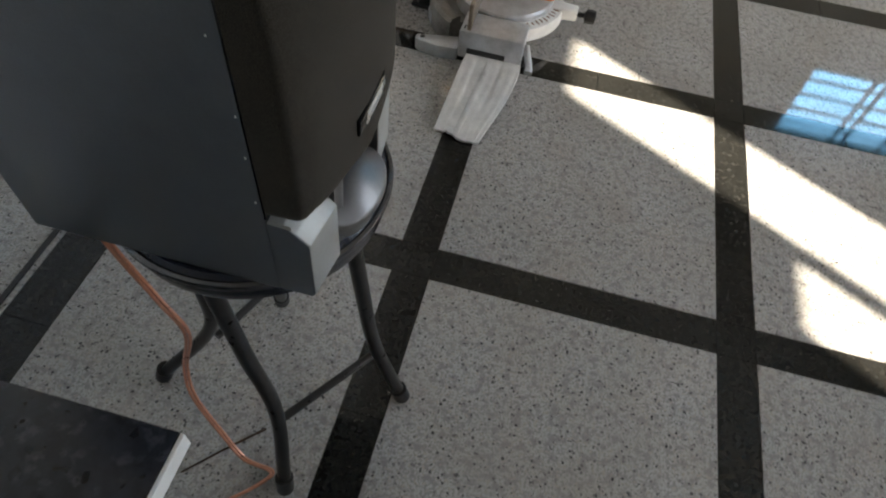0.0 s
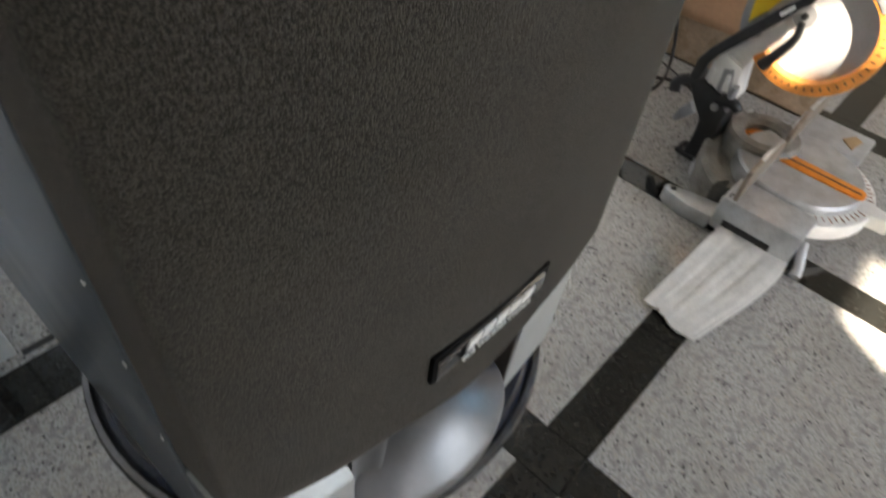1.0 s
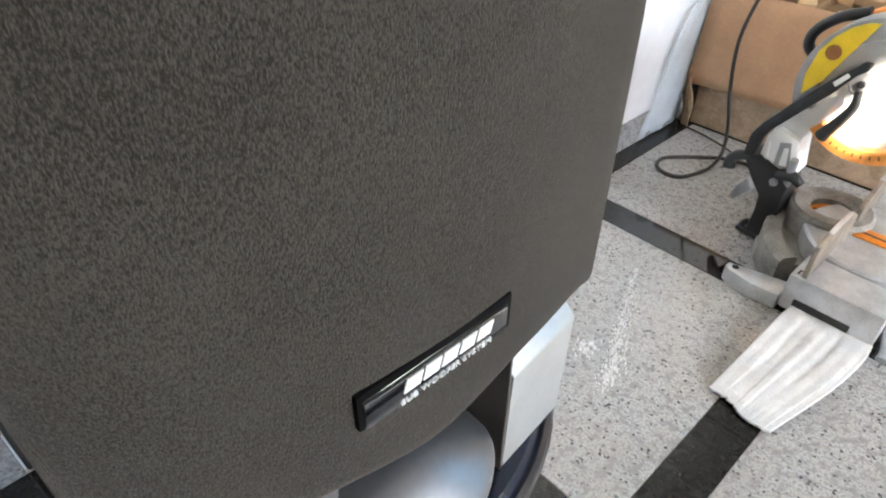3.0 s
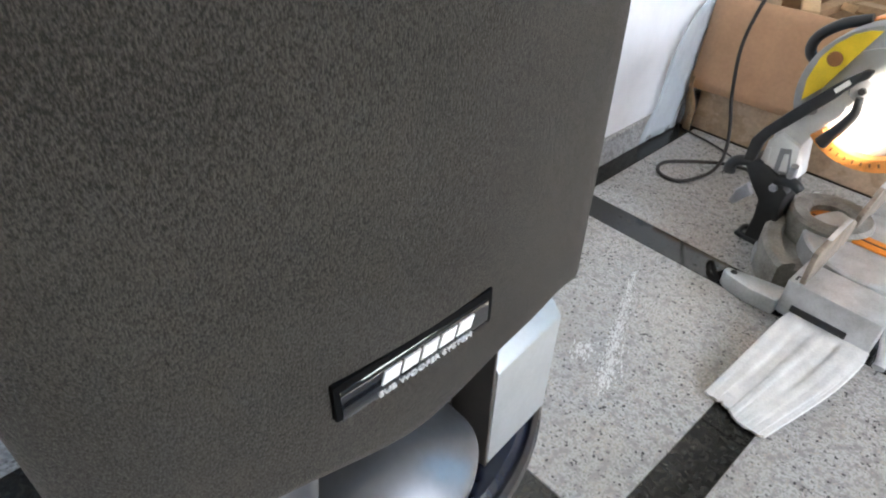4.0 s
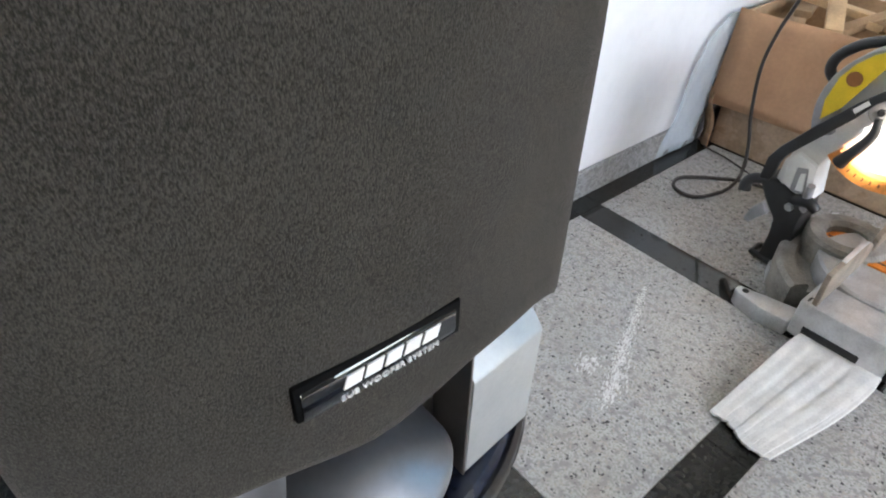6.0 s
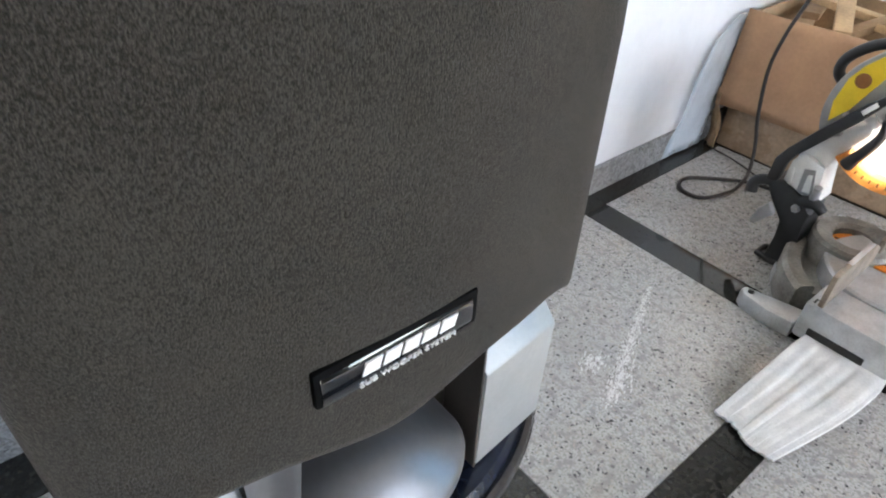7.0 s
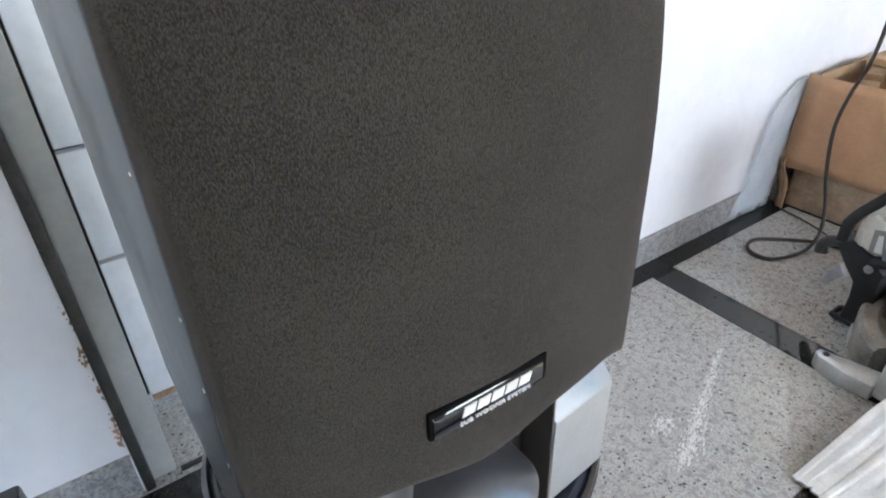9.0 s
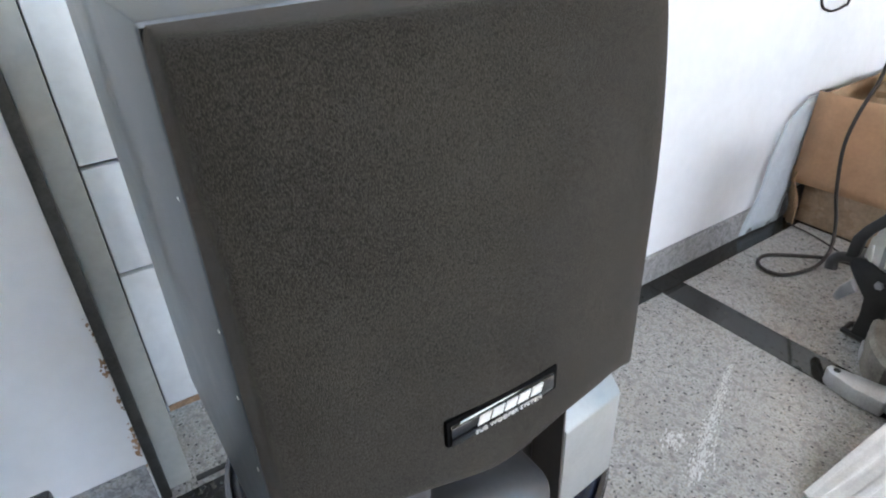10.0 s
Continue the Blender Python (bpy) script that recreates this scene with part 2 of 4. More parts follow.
def tube(points, r, n=10, bm=None, smooth=6, cap=True):
    """A round tube along a smooth line through the points; r is a number or one radius for each end."""
    pts = [Vector(p) for p in points]
    line = []
    if smooth > 1 and len(pts) > 2:
        ext = [2 * pts[0] - pts[1]] + pts + [2 * pts[-1] - pts[-2]]
        for i in range(1, len(ext) - 2):
            a, b, c, d = ext[i - 1:i + 3]
            for k in range(smooth):
                t = k / smooth
                line.append(0.5 * ((2 * b) + (c - a) * t + (2 * a - 5 * b + 4 * c - d) * t * t + (3 * b - a - 3 * c + d) * t ** 3))
        line.append(pts[-1])
    else:
        line = pts
    r0, r1 = r if isinstance(r, tuple) else (r, r)
    b = bmesh.new()
    rings, up = [], Vector((0.03, 0.02, 1)).normalized()
    for i, p in enumerate(line):
        d = (line[min(i + 1, len(line) - 1)] - line[max(i - 1, 0)]).normalized()
        side = d.cross(up)
        if side.length < 0.05:
            side = d.cross(Vector((1, 0.1, 0)))
        side.normalize()
        up = side.cross(d).normalized()
        q = r0 + (r1 - r0) * i / (len(line) - 1)
        rings.append([b.verts.new(p + q * (math.cos(2 * math.pi * k / n) * side + math.sin(2 * math.pi * k / n) * up)) for k in range(n)])
    for a, c in zip(rings, rings[1:]):
        for k in range(n):
            b.faces.new((a[k], a[(k + 1) % n], c[(k + 1) % n], c[k]))
    if cap:
        b.faces.new(rings[0])
        b.faces.new(rings[-1])
    return merge(bm, b)


def lathe(profile, n=48, bm=None, place=(0, 0, 0), a0=0.0, a1=360.0):
    """Turns a closed or open outline of (radius, height) about z."""
    b = bmesh.new()
    full = abs(a1 - a0) >= 359.9
    steps = n if full else n + 1
    rings = []
    for k in range(steps):
        a = radians(a0 + (a1 - a0) * k / n)
        rings.append([b.verts.new((place[0] + r * math.cos(a), place[1] + r * math.sin(a), place[2] + z)) for r, z in profile])
    for k in range(n):
        p, q = rings[k], rings[(k + 1) % steps]
        for i in range(len(profile) - 1):
            b.faces.new((p[i], q[i], q[i + 1], p[i + 1]))
    if not full:
        b.faces.new(rings[0])
        b.faces.new(rings[-1])
    bmesh.ops.remove_doubles(b, verts=b.verts[:], dist=1e-5)
    return merge(bm, b)


def extrude(outline, lo, hi, axis="z", bevel=0.0, bm=None):
    """A prism: the outline lies in the plane across the axis."""
    put = {"z": lambda u, v, w: (u, v, w), "y": lambda u, v, w: (u, w, v), "x": lambda u, v, w: (w, u, v)}[axis]
    b = bmesh.new()
    a = [b.verts.new(put(u, v, lo)) for u, v in outline]
    c = [b.verts.new(put(u, v, hi)) for u, v in outline]
    b.faces.new(a)
    b.faces.new(c)
    for i in range(len(a)):
        j = (i + 1) % len(a)
        b.faces.new((a[i], a[j], c[j], c[i]))
    bmesh.ops.recalc_face_normals(b, faces=b.faces[:])
    if bevel:
        bmesh.ops.bevel(b, geom=b.edges[:], offset=bevel, segments=2, affect="EDGES", profile=0.5)
    return merge(bm, b)


def words(text, size, m, material, parent, name, stretch=1.0, deep=0.0004):
    cu = bpy.data.curves.new(name, "FONT")
    cu.body, cu.size, cu.extrude, cu.align_x, cu.align_y = text, size, deep, "CENTER", "CENTER"
    tmp = bpy.data.objects.new(name, cu)
    scene.collection.objects.link(tmp)
    bpy.context.view_layer.update()
    me = bpy.data.meshes.new_from_object(tmp.evaluated_get(bpy.context.evaluated_depsgraph_get()))
    bpy.data.objects.remove(tmp)
    me.transform(m @ Matrix.Diagonal((stretch, 1, 1, 1)))
    me.materials.clear()
    me.materials.append(material)
    ob = new(name, me)
    ob.parent = parent
    ob.matrix_parent_inverse = Matrix.Translation(parent.matrix_world.translation).inverted()
    return ob


# ---- the room ----
XW, XE, YS, YN, TOP = -0.660, 3.2, -2.5, 3.5, 3.7
XN = -0.622                                  # the wall stands a little forward north of the doorway
DOOR0, DOOR1, DOORH, REVEAL = -0.5, 0.36, 2.1, -0.86


def structure(name, bm, material, label, category="wall"):
    return tagged(link(name, bm, material), label, category, kind="structure")


def room():
    w = box(REVEAL - 0.06, XW, YS, DOOR0, -0.05, TOP)
    w = box(REVEAL - 0.06, XN, DOOR1, YN, -0.05, TOP, bm=w)
    w = box(REVEAL - 0.06, XW, DOOR0, DOOR1, DOORH, TOP, bm=w)
    structure("wall_west", w, M_WALL, "white painted plaster wall with a doorway")
    # north wall with a high barred window
    x0, x1, z0, z1 = 1.96, 3.05, 1.66, 2.32
    w = box(REVEAL, x0, YN, YN + 0.2, -0.05, TOP)
    w = box(x1, XE + 0.2, YN, YN + 0.2, -0.05, TOP, bm=w)
    w = box(x0, x1, YN, YN + 0.2, -0.05, z0, bm=w)
    w = box(x0, x1, YN, YN + 0.2, z1, TOP, bm=w)
    structure("wall_north", w, M_CREAM, "unseen cream wall with a high window")
    win = thing("window_1", ((x0 + x1) / 2, YN + 0.1, z0), "high window with dark iron bars and blue sky behind", "window", kind="structure")
    f = box(x0, x1, YN + 0.08, YN + 0.12, z0, z0 + 0.03)
    f = box(x0, x1, YN + 0.08, YN + 0.12, z1 - 0.03, z1, bm=f)
    f = box(x0, x0 + 0.03, YN + 0.08, YN + 0.12, z0 + 0.03, z1 - 0.03, bm=f)
    f = box(x1 - 0.03, x1, YN + 0.08, YN + 0.12, z0 + 0.03, z1 - 0.03, bm=f)
    part("window_frame", f, M_STEEL, win, smooth=False)
    for z in (1.8, 1.93, 2.06, 2.19):
        part("bar", box(x0 + 0.03, x1 - 0.03, YN + 0.09, YN + 0.11, z - 0.011, z + 0.011), M_STEEL, win, smooth=False)
    for x in (2.42, 2.5, 2.78):
        part("bar", box(x - 0.014, x + 0.014, YN + 0.075, YN + 0.088, z0 + 0.03, z1 - 0.03), M_STEEL, win, smooth=False)
    bd = bpy.data.materials.new("blue_sky_glow")
    bd.use_nodes = True
    bp = bd.node_tree.nodes["Principled BSDF"]
    bp.inputs["Base Color"].default_value = (0, 0, 0, 1)
    bp.inputs["Emission Color"].default_value = (0.16, 0.55, 1.0, 1)
    bp.inputs["Emission Strength"].default_value = 2.6
    structure("backdrop", box(1.2, 4.2, 4.4, 4.42, 0.9, 3.6), bd, "plain blue sky outside the high window", "sky")
    # unseen east wall with the sunny window and a wide one added beside it
    ya, yb, yc, yd, zt = -1.479, -1.316, -1.27, -1.057, 3.425
    w = box(XE, XE + 0.12, YS, ya - 0.15, -0.05, TOP)
    w = box(XE, XE + 0.12, ya - 0.15, yd + 0.05, -0.05, 0.8, bm=w)
    w = box(XE, XE + 0.12, ya - 0.15, yd + 0.05, zt + 0.15, TOP, bm=w)
    w = box(XE, XE + 0.12, yd + 0.05, -0.05, -0.05, TOP, bm=w)
    w = box(XE, XE + 0.12, -0.05, 1.85, -0.05, 0.9, bm=w)
    w = box(XE, XE + 0.12, -0.05, 1.85, 2.3, TOP, bm=w)
    w = box(XE, XE + 0.12, 1.85, YN, -0.05, TOP, bm=w)
    sash = thing("window_2", (XE, -1.27, 0.8), "unseen narrow window, its sash panels cut to shape the sun", "window", kind="structure")
    x0, x1 = XE + 0.002, XE + 0.016
    # unseen bars and panels sized to aim sun at the floor patches and blade
    for y0, y1, z0, z1 in ((ya - 0.15, ya, 0.8, zt + 0.15), (yb, yc, 0.8, zt + 0.15), (yd, yd + 0.05, 0.8, zt + 0.15), (ya, yb, 2.30, zt + 0.15), (yc, yd, 2.76, 3.265), (yc, yd, zt, zt + 0.15), (yc, -1.256, 3.265, zt), (-1.165, yd, 3.265, zt)):
        part("sun_mask_bar", box(x0, x1, y0, y1, z0, z1), M_FRAME, sash, smooth=False)
    structure("wall_east", w, M_CREAM, "unseen cream wall with openings for sun and fill lamp")
    # unseen south wall, left closed to keep that side of the room dim
    w = box(REVEAL, XE + 0.2, YS - 0.2, YS, -0.05, TOP)
    structure("wall_south", w, M_CREAM, "unseen cream wall closing the south side")
    structure("ceiling", box(REVEAL - 0.06, XE + 0.2, YS - 0.2, YN + 0.2, TOP, TOP + 0.12), M_CEIL, "unseen ceiling, greyed to cut bounced light", "ceiling")
    structure("ground", box(-60, 60, -60, 60, -0.3, -0.06), M_GROUT, "bare ground outside the room", "ground")
    # skirting boards of granite
    for x, y0, y1, h in ((XW, YS, DOOR0 - 0.013, 0.086), (XN, DOOR1 + 0.013, YN, 0.070)):
        structure("baseboard", box(x, x + 0.011, y0, y1, 0.0, h, 0.002), M_SKIRT, "grey granite skirting along the white wall", "skirting")


def doorway():
    d = thing("door_1", (REVEAL, (DOOR0 + DOOR1) / 2, 0), "white painted steel door with horizontal joints, rusted at the foot", "door", kind="structure")
    z = 0.012
    for k, top in enumerate((0.311, 0.495, 0.80, 1.10, 1.45, 1.78, 2.09)):
        part("door_panel", box(REVEAL, REVEAL + 0.02, DOOR0 + 0.044, DOOR1 - 0.04, z, top - 0.006, 0.003), M_DOOR, d)
        z = top
    part("backing", box(REVEAL - 0.012, REVEAL - 0.002, DOOR0 + 0.03, DOOR1 - 0.03, 0.012, 2.09), M_STEEL, d, smooth=False)
    part("rusty_edge", box(REVEAL + 0.0205, REVEAL + 0.0225, DOOR0 + 0.046, DOOR1 - 0.042, 0.012, 0.026, 0.0008), M_RUST, d, "rust along the bottom edge")
    j = thing("door_frame", (XW, DOOR0, 0), "grey painted door jamb with a dark steel edge", "door frame", kind="structure")
    for x, y0, y1 in ((XW, DOOR0 - 0.001, DOOR0 + 0.04), (XN, DOOR1 - 0.036, DOOR1 + 0.001)):
        part("jamb", box(REVEAL, x - 0.012, y0, y1, 0.0, DOORH, 0.002), M_JAMB, j)
    part("steel_edge", box(XW - 0.0115, XW + 0.006, DOOR0 - 0.010, DOOR0 + 0.005, 0.0, DOORH, 0.003), M_STEEL, j, "dark steel corner strip")
    part("steel_edge", box(XN - 0.0115, XN + 0.009, DOOR1 - 0.016, DOOR1 + 0.012, 0.0, DOORH, 0.003), M_STEEL, j)
    rng = random.Random(4)
    b = bmesh.new()
    for k in range(60):
        zz = rng.choice((0.10, 0.13, 0.15, 0.21, 0.27, 0.275, 0.33)) + rng.gauss(0, 0.012)
        r = rng.uniform(0.0007, 0.0036) * (1.0 if rng.random() < 0.4 else 0.5)
        yy = DOOR0 - 0.0105 - abs(rng.gauss(0, 0.0036))
        c = bmesh.new()
        bmesh.ops.create_circle(c, cap_ends=True, radius=r, segments=11)
        for v in c.verts:
            v.co *= rng.uniform(0.45, 1.35)
        moved(c, Matrix.Translation((XW + 0.0006 + 0.00001 * k, yy, zz)) @ Matrix.Rotation(radians(90), 4, "Y") @ Matrix.Diagonal((1.7, 1, 1, 1)))
        merge(b, c)
    part("rust_stain", b, M_RUST, j, "rust stains beside the steel edge", smooth=False)
    structure("threshold_track", box(XW - 0.012, XW - 0.002, DOOR0 + 0.045, DOOR1 - 0.04, 0.0, 0.004, 0.001), M_PLASTIC, "black metal track across the doorway", "threshold")


# ---- the loudspeaker on its stool ----
SY = -0.3415                                 # the loudspeaker's middle line
HALF = 0.100                                 # half its width


def grille_plan(inset=0.0, back=0.0):
    """The grille's front seen from above: a slanted cheek to the south, a bowed front, a rounded edge to the north, as (x, y)."""
    pts = [(-0.055, -0.0992), (-0.0335, -0.0988), (-0.0295, -0.0985), (-0.0272, -0.0975), (-0.0250, -0.0955), (-0.0215, -0.0890), (-0.0192, -0.0842), (-0.0175, -0.0788)]
    for k in range(1, 9):
        y = -0.0788 + 0.0788 * k / 9
        pts.append((-0.008 - 0.0090 * (y / 0.0788) ** 2, y))
    for k in range(10):
        y = 0.0915 * k / 10
        pts.append((-0.008 - 0.0115 * (y / 0.0915) ** 2, y))
    pts += [(-0.0195, 0.0915), (-0.0222, 0.0943), (-0.0250, 0.0971), (-0.0285, 0.0985), (-0.034, 0.0989), (-0.055, 0.0992)]
    return [(max(-0.0549, x - inset - (back if x > -0.05 else 0.0)), SY + y * (1 - inset * 3)) for x, y in pts]


def smooth_step(v, lo, hi):
    u = min(1.0, max(0.0, (v - lo) / (hi - lo)))
    return u * u * (3 - 2 * u)


def loudspeaker():
    s = thing("subwoofer", (-0.16, SY, 0.505), "dark grey subwoofer loudspeaker with brown-black cloth front on a stool", "loudspeaker")
    part("cabinet", box(-0.275, -0.0565, SY - HALF, SY + HALF, 0.505, 0.8005, 0.0018), M_CASE, s, "slate grey vinyl cabinet")
    # cloth grille: the plan lofted upwards, leaning back towards the top, its lower edge dipping in the middle
    b = bmesh.new()
    n = len(grille_plan())
    levels = []
    for z, inset, cut in ((0.5965, 0.0040, 1.0), (0.5972, 0.0022, 1.0), (0.5992, 0.0007, 0.95), (0.604, 0.0, 0.7), (0.616, 0.0, 0.0), (0.64, 0, 0), (0.66, 0, 0), (0.69, 0, 0), (0.71, 0, 0), (0.73, 0, 0), (0.75, 0, 0), (0.765, 0, 0), (0.78, 0, 0), (0.789, 0.0002, 0), (0.7945, 0.0014, 0), (0.7975, 0.0034, 0), (0.7990, 0.0068, 0)):
        row = []
        back = 0.0075 * max(0.0, (z - 0.70) / 0.09) ** 2
        for x, y in grille_plan(inset, back):
            off = abs(y - SY + 0.005)
            rise = cut * (0.0085 * smooth_step(off, -0.004, 0.048) - 0.006 * smooth_step(off, 0.080, 0.098))
            row.append(b.verts.new((x, y, z + rise)))
        levels.append(row)
    for a, c in zip(levels, levels[1:]):
        for k in range(n - 1):
            b.faces.new((a[k], a[k + 1], c[k + 1], c[k]))
    for row in (levels[0], levels[-1]):
        back = [b.verts.new((-0.0562, v.co.y, v.co.z)) for v in row]
        for k in range(n - 1):
            b.faces.new((row[k], row[k + 1], back[k + 1], back[k]))
    part("grille", b, M_CLOTH, s, "brown-black napped cloth grille")
    part("seam", box(-0.0574, -0.0552, SY - HALF + 0.0012, SY + HALF - 0.0012, 0.594, 0.7985), M_GLOSS, s, smooth=False)
    # lower housing behind the feet and the chin
    part("lower_housing", box(-0.0555, -0.0450, SY - 0.0545, SY + 0.0475, 0.508, 0.5962, 0.002), M_RECESS, s, "lower housing, browned for shade and reflected cloth")
    for yo, yi in ((SY - 0.0985, SY - 0.0555), (SY + 0.0945, SY + 0.0480)):
        sgn = 1 if yo > yi else -1
        y0, y1 = min(yo, yi), max(yo, yi)
        prof = [(-0.055, 0.506), (-0.0245, 0.506), (-0.0212, 0.510), (-0.0202, 0.5738), (-0.0210, 0.5752), (-0.0302, 0.5850), (-0.0390, 0.5915), (-0.055, 0.5925)]
        fb = extrude(prof, y0, y1, "y", 0.0007)
        for v in fb.verts:
            u = abs(v.co.y - yi) / abs(yo - yi)
            if v.co.x > -0.04:
                v.co.x -= 0.0048 * u * u
        foot = part("foot", fb, M_SILVER, s, "silver painted corner foot")
        edge = SY + sgn * (HALF - 0.0006)
        d = 0.0 if sgn < 0 else 0.010
        cheek = extrude([(-0.0562, 0.506), (-0.0292 - d, 0.506), (-0.0264 - d, 0.510), (-0.0252 - d, 0.572), (-0.0260 - d, 0.5745), (-0.0350 - d, 0.5845), (-0.0400 - d, 0.5890), (-0.0562, 0.5900)], min(yo + sgn * 0.0002, edge), max(yo + sgn * 0.0002, edge), "y", 0.0004)
        part("cheek", cheek, M_CASE, foot, "slate grey side of the foot")
        ledge = box(-0.0550, -0.0372, min(yo + sgn * 0.0006, edge - sgn * 0.0006), max(yo + sgn * 0.0006, edge - sgn * 0.0006), 0.5890, 0.5932, 0.0004)
        part("ledge", ledge, M_SILVER, foot, "thin silver ledge above the cheek")
    # foot's inner wall, its shade and brown reflection put into the colour
    part("inner_cheek", box(-0.0452, -0.0213, SY + 0.0466, SY + 0.0479, 0.508, 0.5935, 0.0004), M_RECESS, s, "inner wall of the foot, browned for shade and reflected cloth", smooth=False)
    # silver chin between the feet: a shallow domed tongue with a crisp lip, rising into the web at its southern end
    b = bmesh.new()
    cx, cy, rx, ry = -0.0300, -0.3510, 0.0312, 0.0490

    def crown(x, y, r):
        lift = smooth_step(-y, 0.372, 0.400) * (1 - smooth_step(x, -0.030, -0.012))
        return 0.5452 + 0.0215 * (1 - r * r) ** 1.15 + 0.006 * lift

    rows = []
    for r in (0.06, 0.2, 0.35, 0.5, 0.64, 0.76, 0.86, 0.93, 0.975, 1.0):
        row = []
        for k in range(49):
            a = radians(-90 + 180 * k / 48)
            x, y = cx + rx * r * math.cos(a), cy + ry * r * math.sin(a)
            row.append(b.verts.new((x, y, crown(x, y, r) - (0.0012 if r == 1.0 else 0.0))))
        rows.append(row)
    for drop, shrink in ((0.0058, 1.0), (0.0070, 0.985), (0.0074, 0.93), (0.0300, 0.72)):
        row = []
        for k in range(49):
            a = radians(-90 + 180 * k / 48)
            x, y = cx + rx * shrink * math.cos(a), cy + ry * shrink * math.sin(a)
            row.append(b.verts.new((x, y, 0.5452 - drop)))
        rows.append(row)
    for a, c in zip(rows, rows[1:]):
        for k in range(48):
            b.faces.new((a[k], a[k + 1], c[k + 1], c[k]))
    b.faces.new(rows[0])
    # the strip that runs back under the cloth
    near = [row[0] for row in reversed(rows[:10])] + [row[-1] for row in rows[:10]]
    far = [b.verts.new((-0.0460, v.co.y, v.co.z)) for v in near]
    for k in range(len(near) - 1):
        b.faces.new((near[k], near[k + 1], far[k + 1], far[k]))
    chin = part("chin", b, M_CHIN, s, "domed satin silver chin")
    # hollow web that joins the chin to the southern foot
    b = bmesh.new()
    web = []
    for i in range(9):
        z = 0.5985 - 0.082 * i / 8
        row = []
        for k in range(13):
            u = k / 12
            y = SY - 0.0553 + (0.0205 - 0.010 * i / 8) * u
            row.append(b.verts.new((-0.0222 - 0.0040 * math.sin(math.pi * min(1.0, u * 1.15)) + 0.0005 * u, y, z)))
        web.append(row)
    for a, c in zip(web, web[1:]):
        for k in range(12):
            b.faces.new((a[k], a[k + 1], c[k + 1], c[k]))
    back = [[b.verts.new((-0.0445, v.co.y, v.co.z)) for v in row] for row in (web[0], web[-1])]
    for row, rear in zip((web[0], web[-1]), back):
        for k in range(12):
            b.faces.new((row[k], row[k + 1], rear[k + 1], rear[k]))
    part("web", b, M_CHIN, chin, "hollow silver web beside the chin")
    # badge set in a slot of the cloth
    bx = -0.0096
    plate = part("badge", extrude([(bx - 0.004, 0.6282), (bx + 0.0019, 0.6285), (bx + 0.0026, 0.6325), (bx + 0.0025, 0.6395), (bx + 0.0008, 0.6424), (bx - 0.004, 0.6428)], -0.3738, -0.3182, "y", 0.0005), M_GLOSS, s, "glossy black name plate")
    # solid near-black block; its colour stands for shade inside the slot
    part("slot", box(bx - 0.004, bx + 0.0018, -0.3756, -0.3158, 0.6290, 0.6436, 0.0008), M_VOID, s, "black block for the shade in the slot round the name plate")
    face = Matrix(((0, 0, 1, bx + 0.00255), (1, 0, 0, 0), (0, 1, 0, 0), (0, 0, 0, 1)))
    words("SUB WOOFER SYSTEM", 0.0030, Matrix.Translation((0, -0.3436, 0.6306)) @ face, M_PRINT, plate, "lettering", 1.22)
    # the maker's mark as plain slanted shapes
    for k in range(5):
        y = -0.3608 + k * 0.0071
        z0, z1, lean = 0.6342, 0.6390, 0.0014
        prof = [(y, z0), (y + 0.0060, z0), (y + 0.0060 + lean, z1), (y + lean, z1)]
        part("mark", extrude(prof, bx + 0.0020, bx + 0.0030, "x"), M_PRINT, plate, "silver printed mark", smooth=False)
    # little chips on the cabinet's front edge
    rng = random.Random(8)
    for z in (0.612, 0.655, 0.689, 0.742):
        x = -0.0585 - rng.random() * 0.006
        part("chipped_spot", box(x, x + 0.0012, SY - HALF - 0.0003, SY - HALF + 0.0003, z, z + rng.uniform(0.0008, 0.002)), M_PRINT, s, "pale chip in the vinyl", smooth=False)


